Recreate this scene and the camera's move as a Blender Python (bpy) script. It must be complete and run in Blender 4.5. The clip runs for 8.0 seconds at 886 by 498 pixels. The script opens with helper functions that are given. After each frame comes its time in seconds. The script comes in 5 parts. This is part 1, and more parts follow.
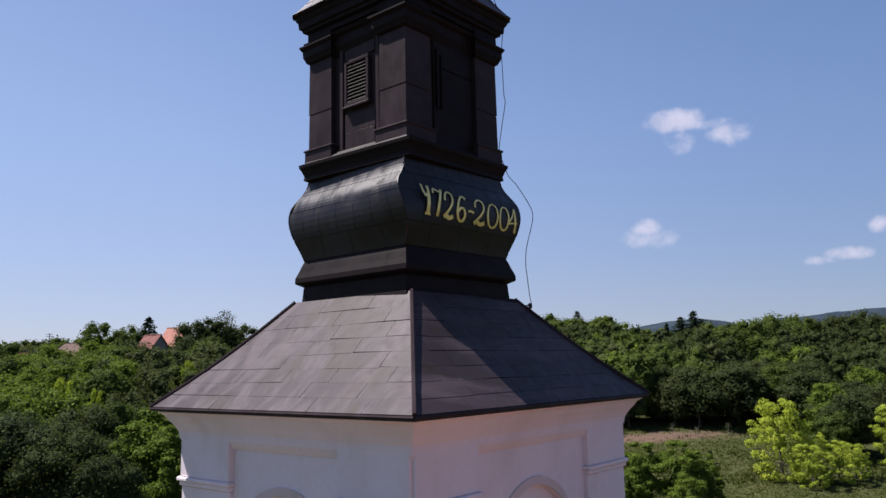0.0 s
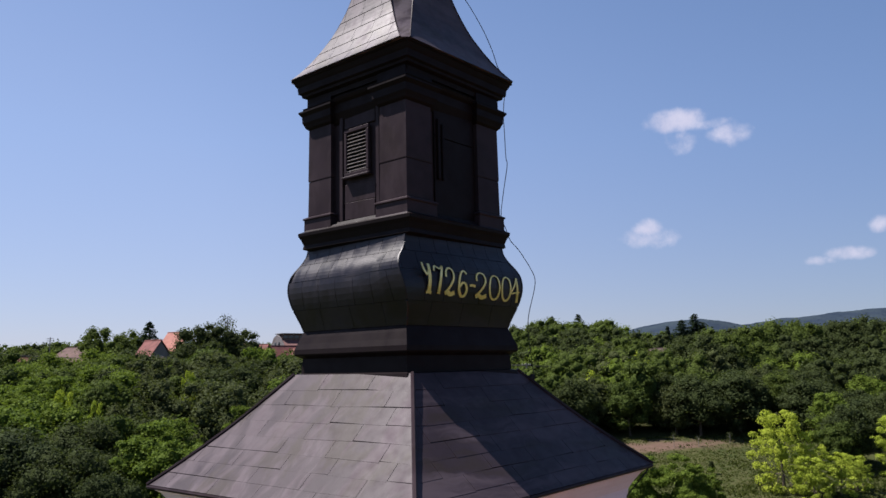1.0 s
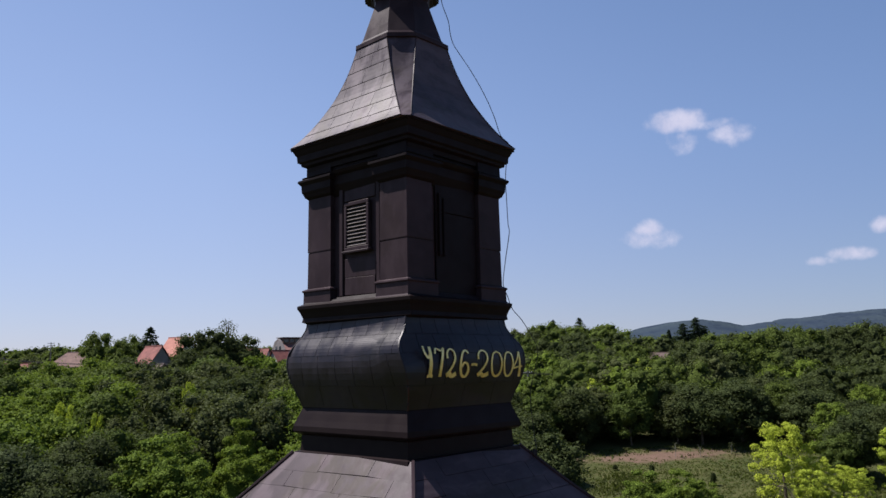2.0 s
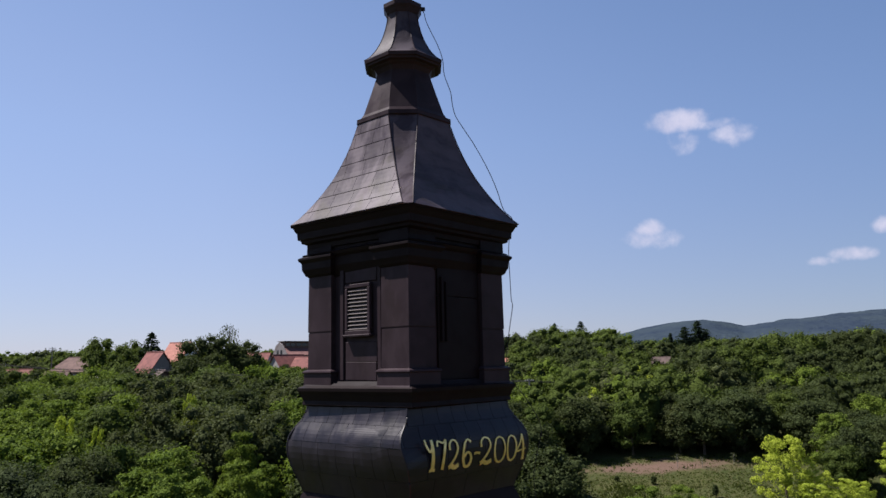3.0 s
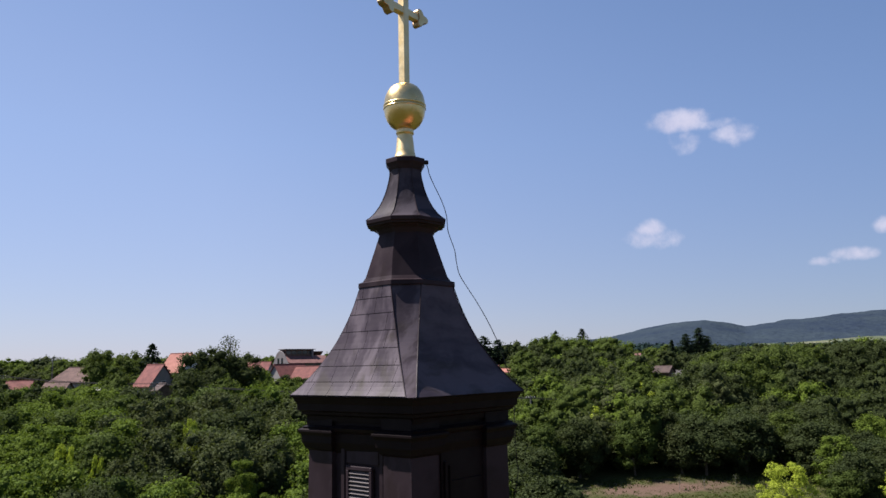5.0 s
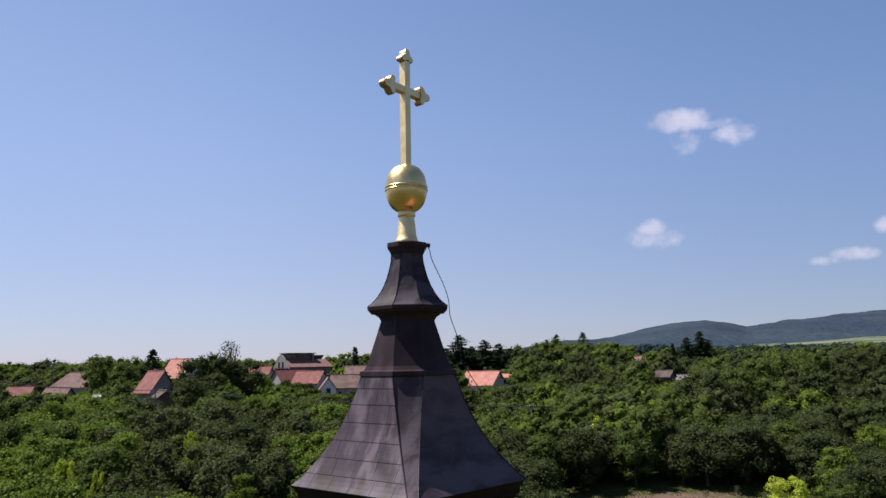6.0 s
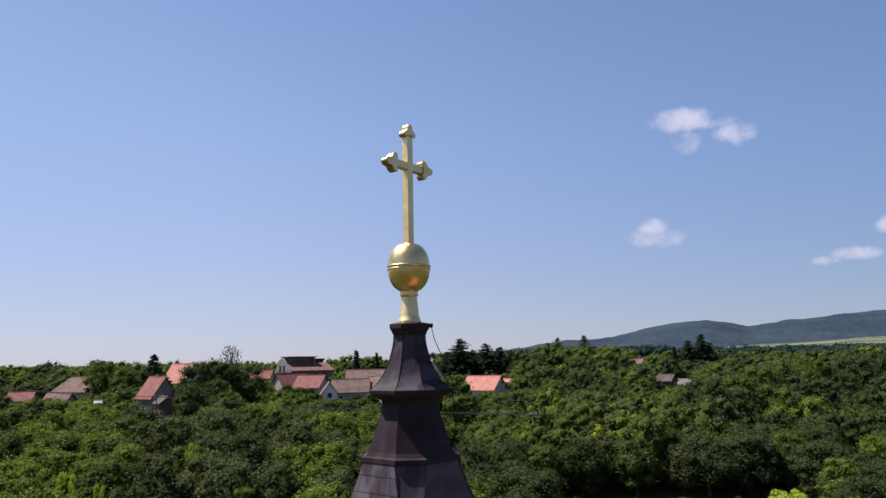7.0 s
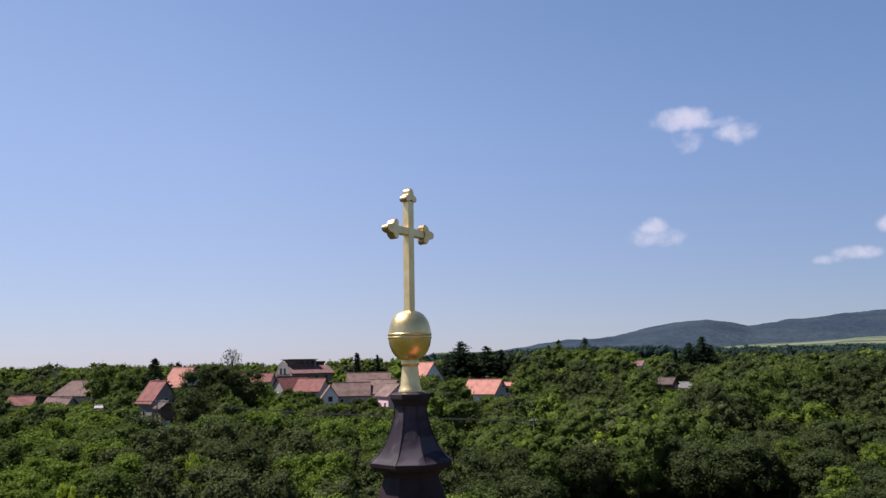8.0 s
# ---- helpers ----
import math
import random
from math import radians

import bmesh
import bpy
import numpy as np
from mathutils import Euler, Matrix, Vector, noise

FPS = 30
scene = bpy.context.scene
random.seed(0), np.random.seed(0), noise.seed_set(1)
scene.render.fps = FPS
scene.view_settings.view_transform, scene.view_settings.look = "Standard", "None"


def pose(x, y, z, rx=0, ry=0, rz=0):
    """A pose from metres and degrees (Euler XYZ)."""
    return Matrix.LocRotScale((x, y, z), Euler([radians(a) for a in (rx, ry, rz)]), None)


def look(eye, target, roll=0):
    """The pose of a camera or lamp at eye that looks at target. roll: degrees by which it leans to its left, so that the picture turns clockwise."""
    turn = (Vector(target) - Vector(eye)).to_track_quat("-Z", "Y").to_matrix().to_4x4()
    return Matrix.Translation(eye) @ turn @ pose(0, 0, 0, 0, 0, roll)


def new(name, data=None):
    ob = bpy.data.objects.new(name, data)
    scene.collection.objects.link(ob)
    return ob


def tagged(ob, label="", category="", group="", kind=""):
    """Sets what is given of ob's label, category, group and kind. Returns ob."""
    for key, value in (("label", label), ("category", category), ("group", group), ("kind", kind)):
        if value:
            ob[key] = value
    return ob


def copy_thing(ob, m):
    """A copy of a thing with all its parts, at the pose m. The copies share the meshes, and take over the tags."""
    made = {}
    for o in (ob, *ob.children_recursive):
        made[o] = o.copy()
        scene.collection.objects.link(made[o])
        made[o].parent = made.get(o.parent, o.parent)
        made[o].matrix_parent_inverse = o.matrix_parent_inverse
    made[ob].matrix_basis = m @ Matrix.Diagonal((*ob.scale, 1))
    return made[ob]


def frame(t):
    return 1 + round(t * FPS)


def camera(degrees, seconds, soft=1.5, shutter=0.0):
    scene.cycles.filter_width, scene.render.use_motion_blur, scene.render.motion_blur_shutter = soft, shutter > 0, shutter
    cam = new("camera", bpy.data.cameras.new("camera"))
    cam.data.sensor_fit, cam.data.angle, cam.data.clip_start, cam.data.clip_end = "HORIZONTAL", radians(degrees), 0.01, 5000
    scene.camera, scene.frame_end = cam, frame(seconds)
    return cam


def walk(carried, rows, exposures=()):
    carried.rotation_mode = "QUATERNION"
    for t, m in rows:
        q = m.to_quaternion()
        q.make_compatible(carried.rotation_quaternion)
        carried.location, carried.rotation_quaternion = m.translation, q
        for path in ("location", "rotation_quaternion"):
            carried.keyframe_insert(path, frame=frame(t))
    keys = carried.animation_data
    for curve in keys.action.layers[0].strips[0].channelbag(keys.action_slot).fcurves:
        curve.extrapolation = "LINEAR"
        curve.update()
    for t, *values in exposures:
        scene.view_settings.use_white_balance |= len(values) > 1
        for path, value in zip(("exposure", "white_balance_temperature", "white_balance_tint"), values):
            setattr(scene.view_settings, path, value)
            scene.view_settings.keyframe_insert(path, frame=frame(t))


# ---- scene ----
cam = camera(60.2, 8.0)
# seconds, eye, target, roll; the spire's axis is the origin, the churchyard is at z = 0
PATH = [
    (0.0, (-0.009, -11.065, 12.682), (0.09, -9.09, 12.981), -1.250),
    (0.5, (0.001, -11.065, 13.164), (0.099, -9.09, 13.463), -1.241),
    (1.0, (0.007, -11.064, 13.7), (0.104, -9.089, 13.999), -1.231),
    (1.5, (0.016, -11.059, 14.206), (0.112, -9.084, 14.506), -1.222),
    (3.0, (0.035, -11.071, 15.893), (0.126, -9.096, 16.193), -1.194),
    (3.5, (0.031, -11.076, 16.458), (0.121, -9.101, 16.757), -1.184),
    (4.0, (0.029, -11.063, 17.088), (0.118, -9.087, 17.388), -1.175),
    (4.5, (0.034, -11.086, 17.685), (0.123, -9.11, 17.985), -1.166),
    (6.0, (0.04, -11.207, 19.557), (0.127, -9.232, 19.856), -1.137),
    (6.5, (0.042, -11.239, 20.136), (0.127, -9.264, 20.435), -1.128),
    (7.0, (0.035, -11.257, 20.746), (0.119, -9.281, 21.044), -1.119),
    (7.5, (0.037, -11.263, 21.259), (0.12, -9.287, 21.557), -1.109),
    (8.0, (0.044, -11.262, 21.759), (0.126, -9.286, 22.055), -1.100),
]
walk(cam, [(t, look(eye, target, roll)) for t, eye, target, roll in PATH], exposures=[(0.0, 1.05, 6250, 15), (8.0, 1.05, 6250, 15)])

# ---- sky, sun and exposure ----
SUN_AZ, SUN_EL = math.atan2(-0.945, 0.33), radians(57.5)
SUN_TO = Vector((math.sin(SUN_AZ) * math.cos(SUN_EL), math.cos(SUN_AZ) * math.cos(SUN_EL), math.sin(SUN_EL)))
sun_data = bpy.data.lights.new("sun", "SUN")
sun_data.energy, sun_data.angle, sun_data.color = 5.0, radians(0.53), (1.0, 0.94, 0.86)
sun = new("sun", sun_data)
sun.matrix_world = look(SUN_TO * 60, (0, 0, 0))


class Nodes:
    """A short way to write node trees."""

    def __init__(self, tree):
        self.tree = tree

    def add(self, kind):
        return self.tree.nodes.new(kind)

    def link(self, a, b):
        self.tree.links.new(a, b)

    def put(self, socket, value):
        if isinstance(value, (int, float, tuple, list)):
            socket.default_value = value
        else:
            self.link(value, socket)

    def math(self, op, a, b=0.0, c=0.0, clamp=False):
        n = self.add("ShaderNodeMath")
        n.operation, n.use_clamp = op, clamp
        for i, v in enumerate((a, b, c)):
            self.put(n.inputs[i], v)
        return n.outputs[0]

    def vec(self, op, a, b=(0, 0, 0), out=0):
        n = self.add("ShaderNodeVectorMath")
        n.operation = op
        self.put(n.inputs[0], a)
        self.put(n.inputs[1], b)
        return n.outputs[out]

    def mix(self, fac, a, b, mode="MIX"):
        n = self.add("ShaderNodeMix")
        n.data_type, n.blend_type = "RGBA", mode
        self.put(n.inputs[0], fac)
        for s, v in ((n.inputs[6], a), (n.inputs[7], b)):
            self.put(s, (*v, 1) if isinstance(v, tuple) and len(v) == 3 else v)
        return n.outputs[2]

    def noise(self, vector, scale, detail=3.0, rough=0.55):
        n = self.add("ShaderNodeTexNoise")
        if vector is not None:
            self.link(vector, n.inputs["Vector"])
        n.inputs["Scale"].default_value, n.inputs["Detail"].default_value, n.inputs["Roughness"].default_value = scale, detail, rough
        return n.outputs["Fac"]

    def span(self, value, a, b, c=0.0, d=1.0, smooth=False):
        n = self.add("ShaderNodeMapRange")
        n.interpolation_type = "SMOOTHSTEP" if smooth else "LINEAR"
        for i, v in enumerate((value, a, b, c, d)):
            self.put(n.inputs[i], v)
        return n.outputs[0]


world = bpy.data.worlds.new("sky")
world.use_nodes = True
scene.world = world
N = Nodes(world.node_tree)
sky = N.add("ShaderNodeTexSky")
sky.sky_type, sky.sun_disc = "NISHITA", False
sky.sun_elevation, sky.sun_rotation = SUN_EL, SUN_AZ % (2 * math.pi)
sky.altitude, sky.air_density, sky.dust_density, sky.ozone_density = 200, 1.0, 0.2, 3.0
way = N.add("ShaderNodeTexCoord").outputs["Generated"]
# small fair-weather clouds: azimuth from north (+y), elevation, half width, half height (degrees), thickness
CLOUDS = [
    (20.60, 16.98, 2.57, 1.00, 1.00),
    (22.42, 16.50, 2.49, 0.50, 0.55),
    (24.17, 15.66, 1.74, 0.95, 0.72),
    (20.75, 15.45, 1.20, 1.05, 0.42),
    (18.06, 9.45, 1.30, 0.85, 0.85),
    (18.12, 8.78, 2.20, 0.91, 0.58),
    (30.95, 6.75, 1.70, 0.56, 0.75),
    (29.23, 6.42, 1.50, 0.34, 0.48),
    (33.02, 8.52, 1.00, 0.66, 0.80),
]
field = None
for az, el, wide, high, thick in CLOUDS:
    a, e = radians(az), radians(el)
    mid = Vector((math.sin(a) * math.cos(e), math.cos(a) * math.cos(e), math.sin(e)))
    side = Vector((math.cos(a), -math.sin(a), 0))
    up = side.cross(mid)
    off = N.vec("SUBTRACT", way, tuple(mid))
    u = N.math("DIVIDE", N.vec("DOT_PRODUCT", off, tuple(side), 1), math.sin(radians(wide)))
    v = N.math("DIVIDE", N.vec("DOT_PRODUCT", off, tuple(up), 1), math.sin(radians(high)))
    f = N.vec("DOT_PRODUCT", off, tuple(mid), 1)
    r2 = N.math("ADD", N.math("MULTIPLY", u, u), N.math("MULTIPLY", v, v))
    r2 = N.math("ADD", r2, N.math("MULTIPLY", N.math("LESS_THAN", f, -0.5), 99.0))
    lobe = N.math("MULTIPLY", N.math("SUBTRACT", 1.0, r2), thick)
    field = lobe if field is None else N.math("MAXIMUM", field, lobe)
fine = N.noise(way, 50.0, 5.0, 0.55)
field = N.math("ADD", field, N.math("MULTIPLY", N.math("SUBTRACT", fine, 0.5), 1.5))
cover = N.span(field, 0.0, 1.15, 0.0, 0.80, True)
tone = N.mix(N.noise(way, 30.0, 3.0), (6.2, 6.0, 7.2), (8.6, 8.3, 9.0))
bg = world.node_tree.nodes["Background"]
low_air = N.span(N.vec("DOT_PRODUCT", way, (0, 0, 1), 1), 0.0, 0.75, 0.62, 0.12)
sunward = N.span(N.vec("DOT_PRODUCT", way, (-0.92, 0.39, 0.0), 1), -0.35, 0.6, 0.72, 1.20)
tint = N.add("ShaderNodeVectorMath")
tint.operation = "SCALE"
N.link(N.mix(N.span(N.vec("DOT_PRODUCT", way, (0, 0, 1), 1), 0.0, 0.28), (3.62, 3.80, 5.35), (3.7, 4.75, 7.3)), tint.inputs[0])
N.link(sunward, tint.inputs["Scale"])
haze = tint.outputs[0]
hazy = N.mix(low_air, sky.outputs[0], haze)
deep = N.span(N.vec("DOT_PRODUCT", way, (0.5, 0.0, 0.85), 1), 0.08, 0.6)
hazy = N.mix(1.0, hazy, N.mix(deep, (1.015, 1.0, 0.995), (0.85, 0.955, 1.045)), "MULTIPLY")
N.link(N.mix(cover, hazy, tone), bg.inputs["Color"])
bg.inputs["Strength"].default_value = 0.0512


# ---- materials ----
def material(name, rough=0.6, metal=0.0, spec=0.5):
    m = bpy.data.materials.new(name)
    m.use_nodes = True
    n = Nodes(m.node_tree)
    b = m.node_tree.nodes["Principled BSDF"]
    b.inputs["Roughness"].default_value, b.inputs["Metallic"].default_value = rough, metal
    b.inputs["Specular IOR Level"].default_value = spec
    return m, n, b


def bumped(n, b, height, strength=0.3, distance=0.01):
    k = n.add("ShaderNodeBump")
    k.inputs["Strength"].default_value, k.inputs["Distance"].default_value = strength, distance
    n.link(height, k.inputs["Height"])
    n.link(k.outputs[0], b.inputs["Normal"])


def place(n):
    return n.add("ShaderNodeNewGeometry").outputs["Position"]


def sheet_metal(name, dark, light, rough, streak=1.0, shine=0.3, dust=0.012):
    """Painted sheet roofing: broad soft stains that run down the slope, fine rain streaks, shallow dents."""
    m, n, b = material(name, rough, 0.0, shine)
    p = place(n)
    own = n.add("ShaderNodeObjectInfo").outputs["Random"]
    side = n.vec("DOT_PRODUCT", p, (0.7071, -0.7071, 0.0), 1)
    rise = n.vec("DOT_PRODUCT", p, (0.0, 0.0, 1.0), 1)
    wavy = n.math("ADD", side, n.math("MULTIPLY", n.noise(p, 1.1, 3.0), 0.5))

    def down(across, along):
        c = n.add("ShaderNodeCombineXYZ")
        n.link(n.math("MULTIPLY", wavy, across), c.inputs[0])
        n.link(n.math("MULTIPLY", rise, along), c.inputs[1])
        n.link(n.math("MULTIPLY", n.vec("DOT_PRODUCT", p, (0.7071, 0.7071, 0.0), 1), 0.4), c.inputs[2])
        return c.outputs[0]

    runs = n.span(n.noise(down(3.6, 1.3), 1.0, 5.0, 0.6), 0.45, 0.62, 0.0, streak, True)
    drips = n.span(n.noise(down(16.0, 1.1), 1.0, 3.0), 0.60, 0.74, 0.0, min(1.0, streak), True)
    stains = n.span(n.noise(down(2.0, 1.6), 1.0, 4.0, 0.6), 0.50, 0.62, 0.0, min(0.9, 0.6 * streak), True)
    c = n.mix(n.span(n.noise(p, 1.7, 4.0), 0.3, 0.7), dark, light)
    c = n.mix(stains, c, (light[0] * 0.66, light[1] * 0.66, light[2] * 0.45))
    c = n.mix(n.math("MULTIPLY", runs, 0.55), c, tuple(min(1, v * 1.55 + dust) for v in light))
    c = n.mix(n.math("MULTIPLY", drips, n.span(n.noise(p, 2.3, 3.0), 0.45, 0.65, 0.0, 0.5)), c, tuple(min(1, v * 2.1 + dust) for v in light))
    c = n.mix(n.span(own, 0.0, 1.0, 0.0, 0.16), c, tuple(v * 0.72 for v in dark))
    n.link(c, b.inputs["Base Color"])
    n.link(n.math("ADD", n.span(n.noise(p, 6.0, 3.0), 0.3, 0.7, rough - 0.07, rough + 0.1), n.math("MULTIPLY", runs, 0.08)), b.inputs["Roughness"])
    bumped(n, b, n.math("ADD", n.noise(p, 3.5, 2.0), n.math("MULTIPLY", n.noise(p, 60.0, 2.0), 0.12)), 0.22, 0.010)
    return m


def plaster(name, colour, stain, scale=1.0):
    m, n, b = material(name, 0.85, 0.0, 0.25)
    p = place(n)
    big = n.noise(n.vec("MULTIPLY", p, (1.0, 1.0, 0.45)), 0.9 * scale, 5.0, 0.6)
    small = n.noise(p, 14.0 * scale, 4.0)
    c = n.mix(n.span(big, 0.42, 0.72, 0.0, 0.55, True), colour, stain)
    c = n.mix(n.span(small, 0.35, 0.75, 0.0, 0.14), c, tuple(v * 0.6 for v in colour))
    dirt = n.noise(n.vec("MULTIPLY", p, (1.0, 1.0, 0.6)), 0.55 * scale, 6.0, 0.65)
    c = n.mix(n.span(dirt, 0.50, 0.72, 0.0, 0.6, True), c, (stain[0] * 0.90, stain[1] * 0.92, stain[2] * 0.80))
    n.link(c, b.inputs["Base Color"])
    bumped(n, b, n.math("ADD", small, n.math("MULTIPLY", n.noise(p, 90.0, 2.0), 0.3)), 0.25, 0.006)
    return m


def leafy(name, dark, light, hue=0.0):
    """Leaves: each its own green, some light passing through."""
    m, n, b = material(name, 0.75, 0.0, 0.05)
    p = place(n)
    geo = n.add("ShaderNodeNewGeometry")
    own = n.add("ShaderNodeObjectInfo").outputs["Random"]
    leaf = n.math("ADD", n.math("MULTIPLY", geo.outputs["Random Per Island"], 0.85), n.math("MULTIPLY", n.noise(p, 0.55, 3.0), 0.45))
    c = n.mix(n.span(leaf, 0.20, 1.05), tuple(v * 0.72 for v in dark), tuple(v * 1.10 for v in light))
    c = n.mix(n.math("MULTIPLY", own, 0.28), c, (light[0] * 1.12, light[1] * 0.98, light[2] * 0.7))
    n.link(c, b.inputs["Base Color"])
    t = n.add("ShaderNodeBsdfTranslucent")
    n.link(n.mix(0.5, c, (light[0] * 1.3, light[1] * 1.35, light[2] * 0.4)), t.inputs["Color"])
    blend = n.add("ShaderNodeMixShader")
    blend.inputs[0].default_value = 0.3
    n.link(b.outputs[0], blend.inputs[1])
    n.link(t.outputs[0], blend.inputs[2])
    n.link(blend.outputs[0], m.node_tree.nodes["Material Output"].inputs["Surface"])
    return m


def clump(name, dark, light):
    """The dense inside of a crown: small leaves too many to build, as fine uneven relief, in greens darkened for the
    shade in there.
    """
    m, n, b = material(name, 0.9, 0.0, 0.03)
    p = place(n)
    own = n.add("ShaderNodeObjectInfo").outputs["Random"]
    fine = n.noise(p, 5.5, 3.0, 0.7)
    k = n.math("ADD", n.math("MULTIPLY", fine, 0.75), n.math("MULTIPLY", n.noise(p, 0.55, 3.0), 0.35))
    # same greens as the leaves, held lower: shade inside the crown as colour
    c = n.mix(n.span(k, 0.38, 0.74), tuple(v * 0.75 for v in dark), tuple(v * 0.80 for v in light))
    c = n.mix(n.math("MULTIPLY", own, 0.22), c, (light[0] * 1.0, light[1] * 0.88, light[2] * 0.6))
    n.link(c, b.inputs["Base Color"])
    bumped(n, b, n.math("ADD", fine, n.math("MULTIPLY", n.noise(p, 2.0, 2.0), 0.8)), 1.0, 0.30)
    return m


def mottled(name, a, c2, scale, rough=0.9, bump=0.3, depth=0.02, metal=0.0, spec=0.3):
    m, n, b = material(name, rough, metal, spec)
    p = place(n)
    k = n.math("ADD", n.math("MULTIPLY", n.noise(p, scale, 5.0), 0.65), n.math("MULTIPLY", n.noise(p, scale * 9, 3.0), 0.35))
    n.link(n.mix(n.span(k, 0.36, 0.64), a, c2), b.inputs["Base Color"])
    bumped(n, b, n.noise(p, scale * 6, 4.0), bump, depth)
    return m


ROOF = sheet_metal("weathered_roof_sheet", (0.0290, 0.0208, 0.0252), (0.0460, 0.0335, 0.0398), 0.44, 1.3, 0.10)
SKIRT = sheet_metal("streaked_shiny_sheet", (0.019, 0.0145, 0.0200), (0.031, 0.0240, 0.0315), 0.46, 1.9, 0.07, 0.016)
SPIRE_SHEET = sheet_metal("purplish_spire_sheet", (0.0330, 0.0245, 0.0310), (0.0520, 0.0395, 0.0485), 0.42, 1.5, 0.12, 0.018)
DARK = sheet_metal("dark_brown_sheet", (0.0225, 0.0152, 0.0178), (0.0360, 0.0250, 0.0290), 0.42, 0.5, 0.05, 0.006)
BLACKISH = sheet_metal("blackish_brown_sheet", (0.0056, 0.0042, 0.0064), (0.0112, 0.0086, 0.0128), 0.36, 1.1, 0.27, 0.004)
# brown sheet for parts that lie in shade, with the shade in its colour
SHADE_SHEET = sheet_metal("sooty_brown_sheet", (0.0085, 0.0052, 0.0056), (0.0125, 0.0084, 0.0090), 0.5, 0.12, 0.06, 0.003)
OCHRE_LIME = plaster("stained_lime_wash", (0.58, 0.48, 0.49), (0.44, 0.36, 0.33), 2.0)
WHITE = plaster("white_lime_wash", (0.72, 0.63, 0.68), (0.58, 0.49, 0.52))
GOLD, n, b = material("matt_gilding", 0.42, 1.0)
p = place(n)
n.link(n.mix(n.span(n.noise(p, 5.0, 4.0), 0.35, 0.7), (0.73, 0.53, 0.24), (0.84, 0.66, 0.36)), b.inputs["Base Color"])
n.link(n.span(n.noise(p, 18.0, 3.0), 0.3, 0.7, 0.40, 0.52), b.inputs["Roughness"])
bumped(n, b, n.noise(p, 12.0, 3.0), 0.05, 0.005)
BRIGHT_GOLD, n, b = material("smooth_gilding", 0.32, 1.0)
p = place(n)
n.link(n.mix(n.span(n.noise(p, 5.0, 4.0), 0.35, 0.7), (0.72, 0.50, 0.20), (0.82, 0.62, 0.30)), b.inputs["Base Color"])
n.link(n.span(n.noise(p, 14.0, 3.0), 0.3, 0.7, 0.27, 0.37), b.inputs["Roughness"])
bumped(n, b, n.noise(p, 9.0, 3.0), 0.06, 0.006)
BRONZE = mottled("dull_gilded_rim", (0.30, 0.19, 0.09), (0.42, 0.29, 0.15), 14.0, 0.42, 0.15, 0.004, metal=1.0)
PAINT = mottled("yellow_gold_paint", (0.66, 0.48, 0.13), (0.92, 0.76, 0.34), 7.0, 0.38, 0.15, 0.003, metal=0.7)
SLAT = mottled("grey_louvre_slat", (0.060, 0.049, 0.049), (0.10, 0.084, 0.083), 9.0, 0.5, 0.1, 0.002, spec=0.1)
WIRE = mottled("dark_cable", (0.02, 0.02, 0.022), (0.05, 0.048, 0.05), 30.0, 0.9, spec=0.0)
SOIL_MIX, n, b = material("meadow_and_soil", 0.95, 0.0, 0.15)
p = place(n)
grass = n.mix(n.span(n.noise(p, 0.22, 5.0), 0.35, 0.68), (0.024, 0.036, 0.008), (0.044, 0.050, 0.014))
grass = n.mix(n.span(n.noise(p, 2.6, 4.0), 0.4, 0.75, 0.0, 0.6), grass, (0.075, 0.060, 0.028))
spot = n.vec("MULTIPLY", n.vec("SUBTRACT", p, (28.2, 77.6, 0.0)), (0.088, 0.30, 0.0))
bare = n.math("SUBTRACT", 1.28, n.vec("LENGTH", spot, out=1))
bare = n.math("ADD", bare, n.math("MULTIPLY", n.math("SUBTRACT", n.noise(p, 0.5, 4.0), 0.5), 1.8))
n.link(n.mix(n.span(bare, 0.2, 1.0, 0.0, 0.92, True), grass, n.mix(n.noise(p, 1.5, 4.0), (0.070, 0.042, 0.032), (0.13, 0.084, 0.064))), b.inputs["Base Color"])
bumped(n, b, n.noise(p, 4.0, 5.0), 0.7, 0.15)
GREENS = {
    "mid": ((0.030, 0.049, 0.012), (0.076, 0.106, 0.027)),
    "dark": ((0.020, 0.031, 0.012), (0.050, 0.066, 0.026)),
    "fresh": ((0.050, 0.088, 0.014), (0.118, 0.166, 0.030)),
    "olive": ((0.034, 0.046, 0.019), (0.076, 0.093, 0.040)),
    "lime": ((0.17, 0.24, 0.022), (0.36, 0.43, 0.065)),
}
LEAVES = {k: leafy(k + "_green_leaves", *v) for k, v in GREENS.items()}
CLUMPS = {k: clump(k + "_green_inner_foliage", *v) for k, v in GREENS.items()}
BLADE = leafy("meadow_blades", (0.028, 0.046, 0.010), (0.066, 0.080, 0.023))
NEEDLE = leafy("conifer_needles", (0.014, 0.026, 0.017), (0.034, 0.052, 0.033))
BARK = mottled("bark", (0.055, 0.042, 0.030), (0.13, 0.105, 0.08), 5.0, 0.95, 0.8, 0.03)
RED_TILE = mottled("red_roof_tile", (0.095, 0.032, 0.029), (0.195, 0.068, 0.056), 0.9, 0.85, 0.5, 0.04)
RUST_TILE = mottled("dull_rust_roof_tile", (0.095, 0.044, 0.040), (0.17, 0.085, 0.074), 0.9, 0.85, 0.5, 0.04)
NAVE_TILE = mottled("church_roof_tile", (0.27, 0.105, 0.068), (0.36, 0.150, 0.100), 1.3, 0.85, 0.4, 0.03)
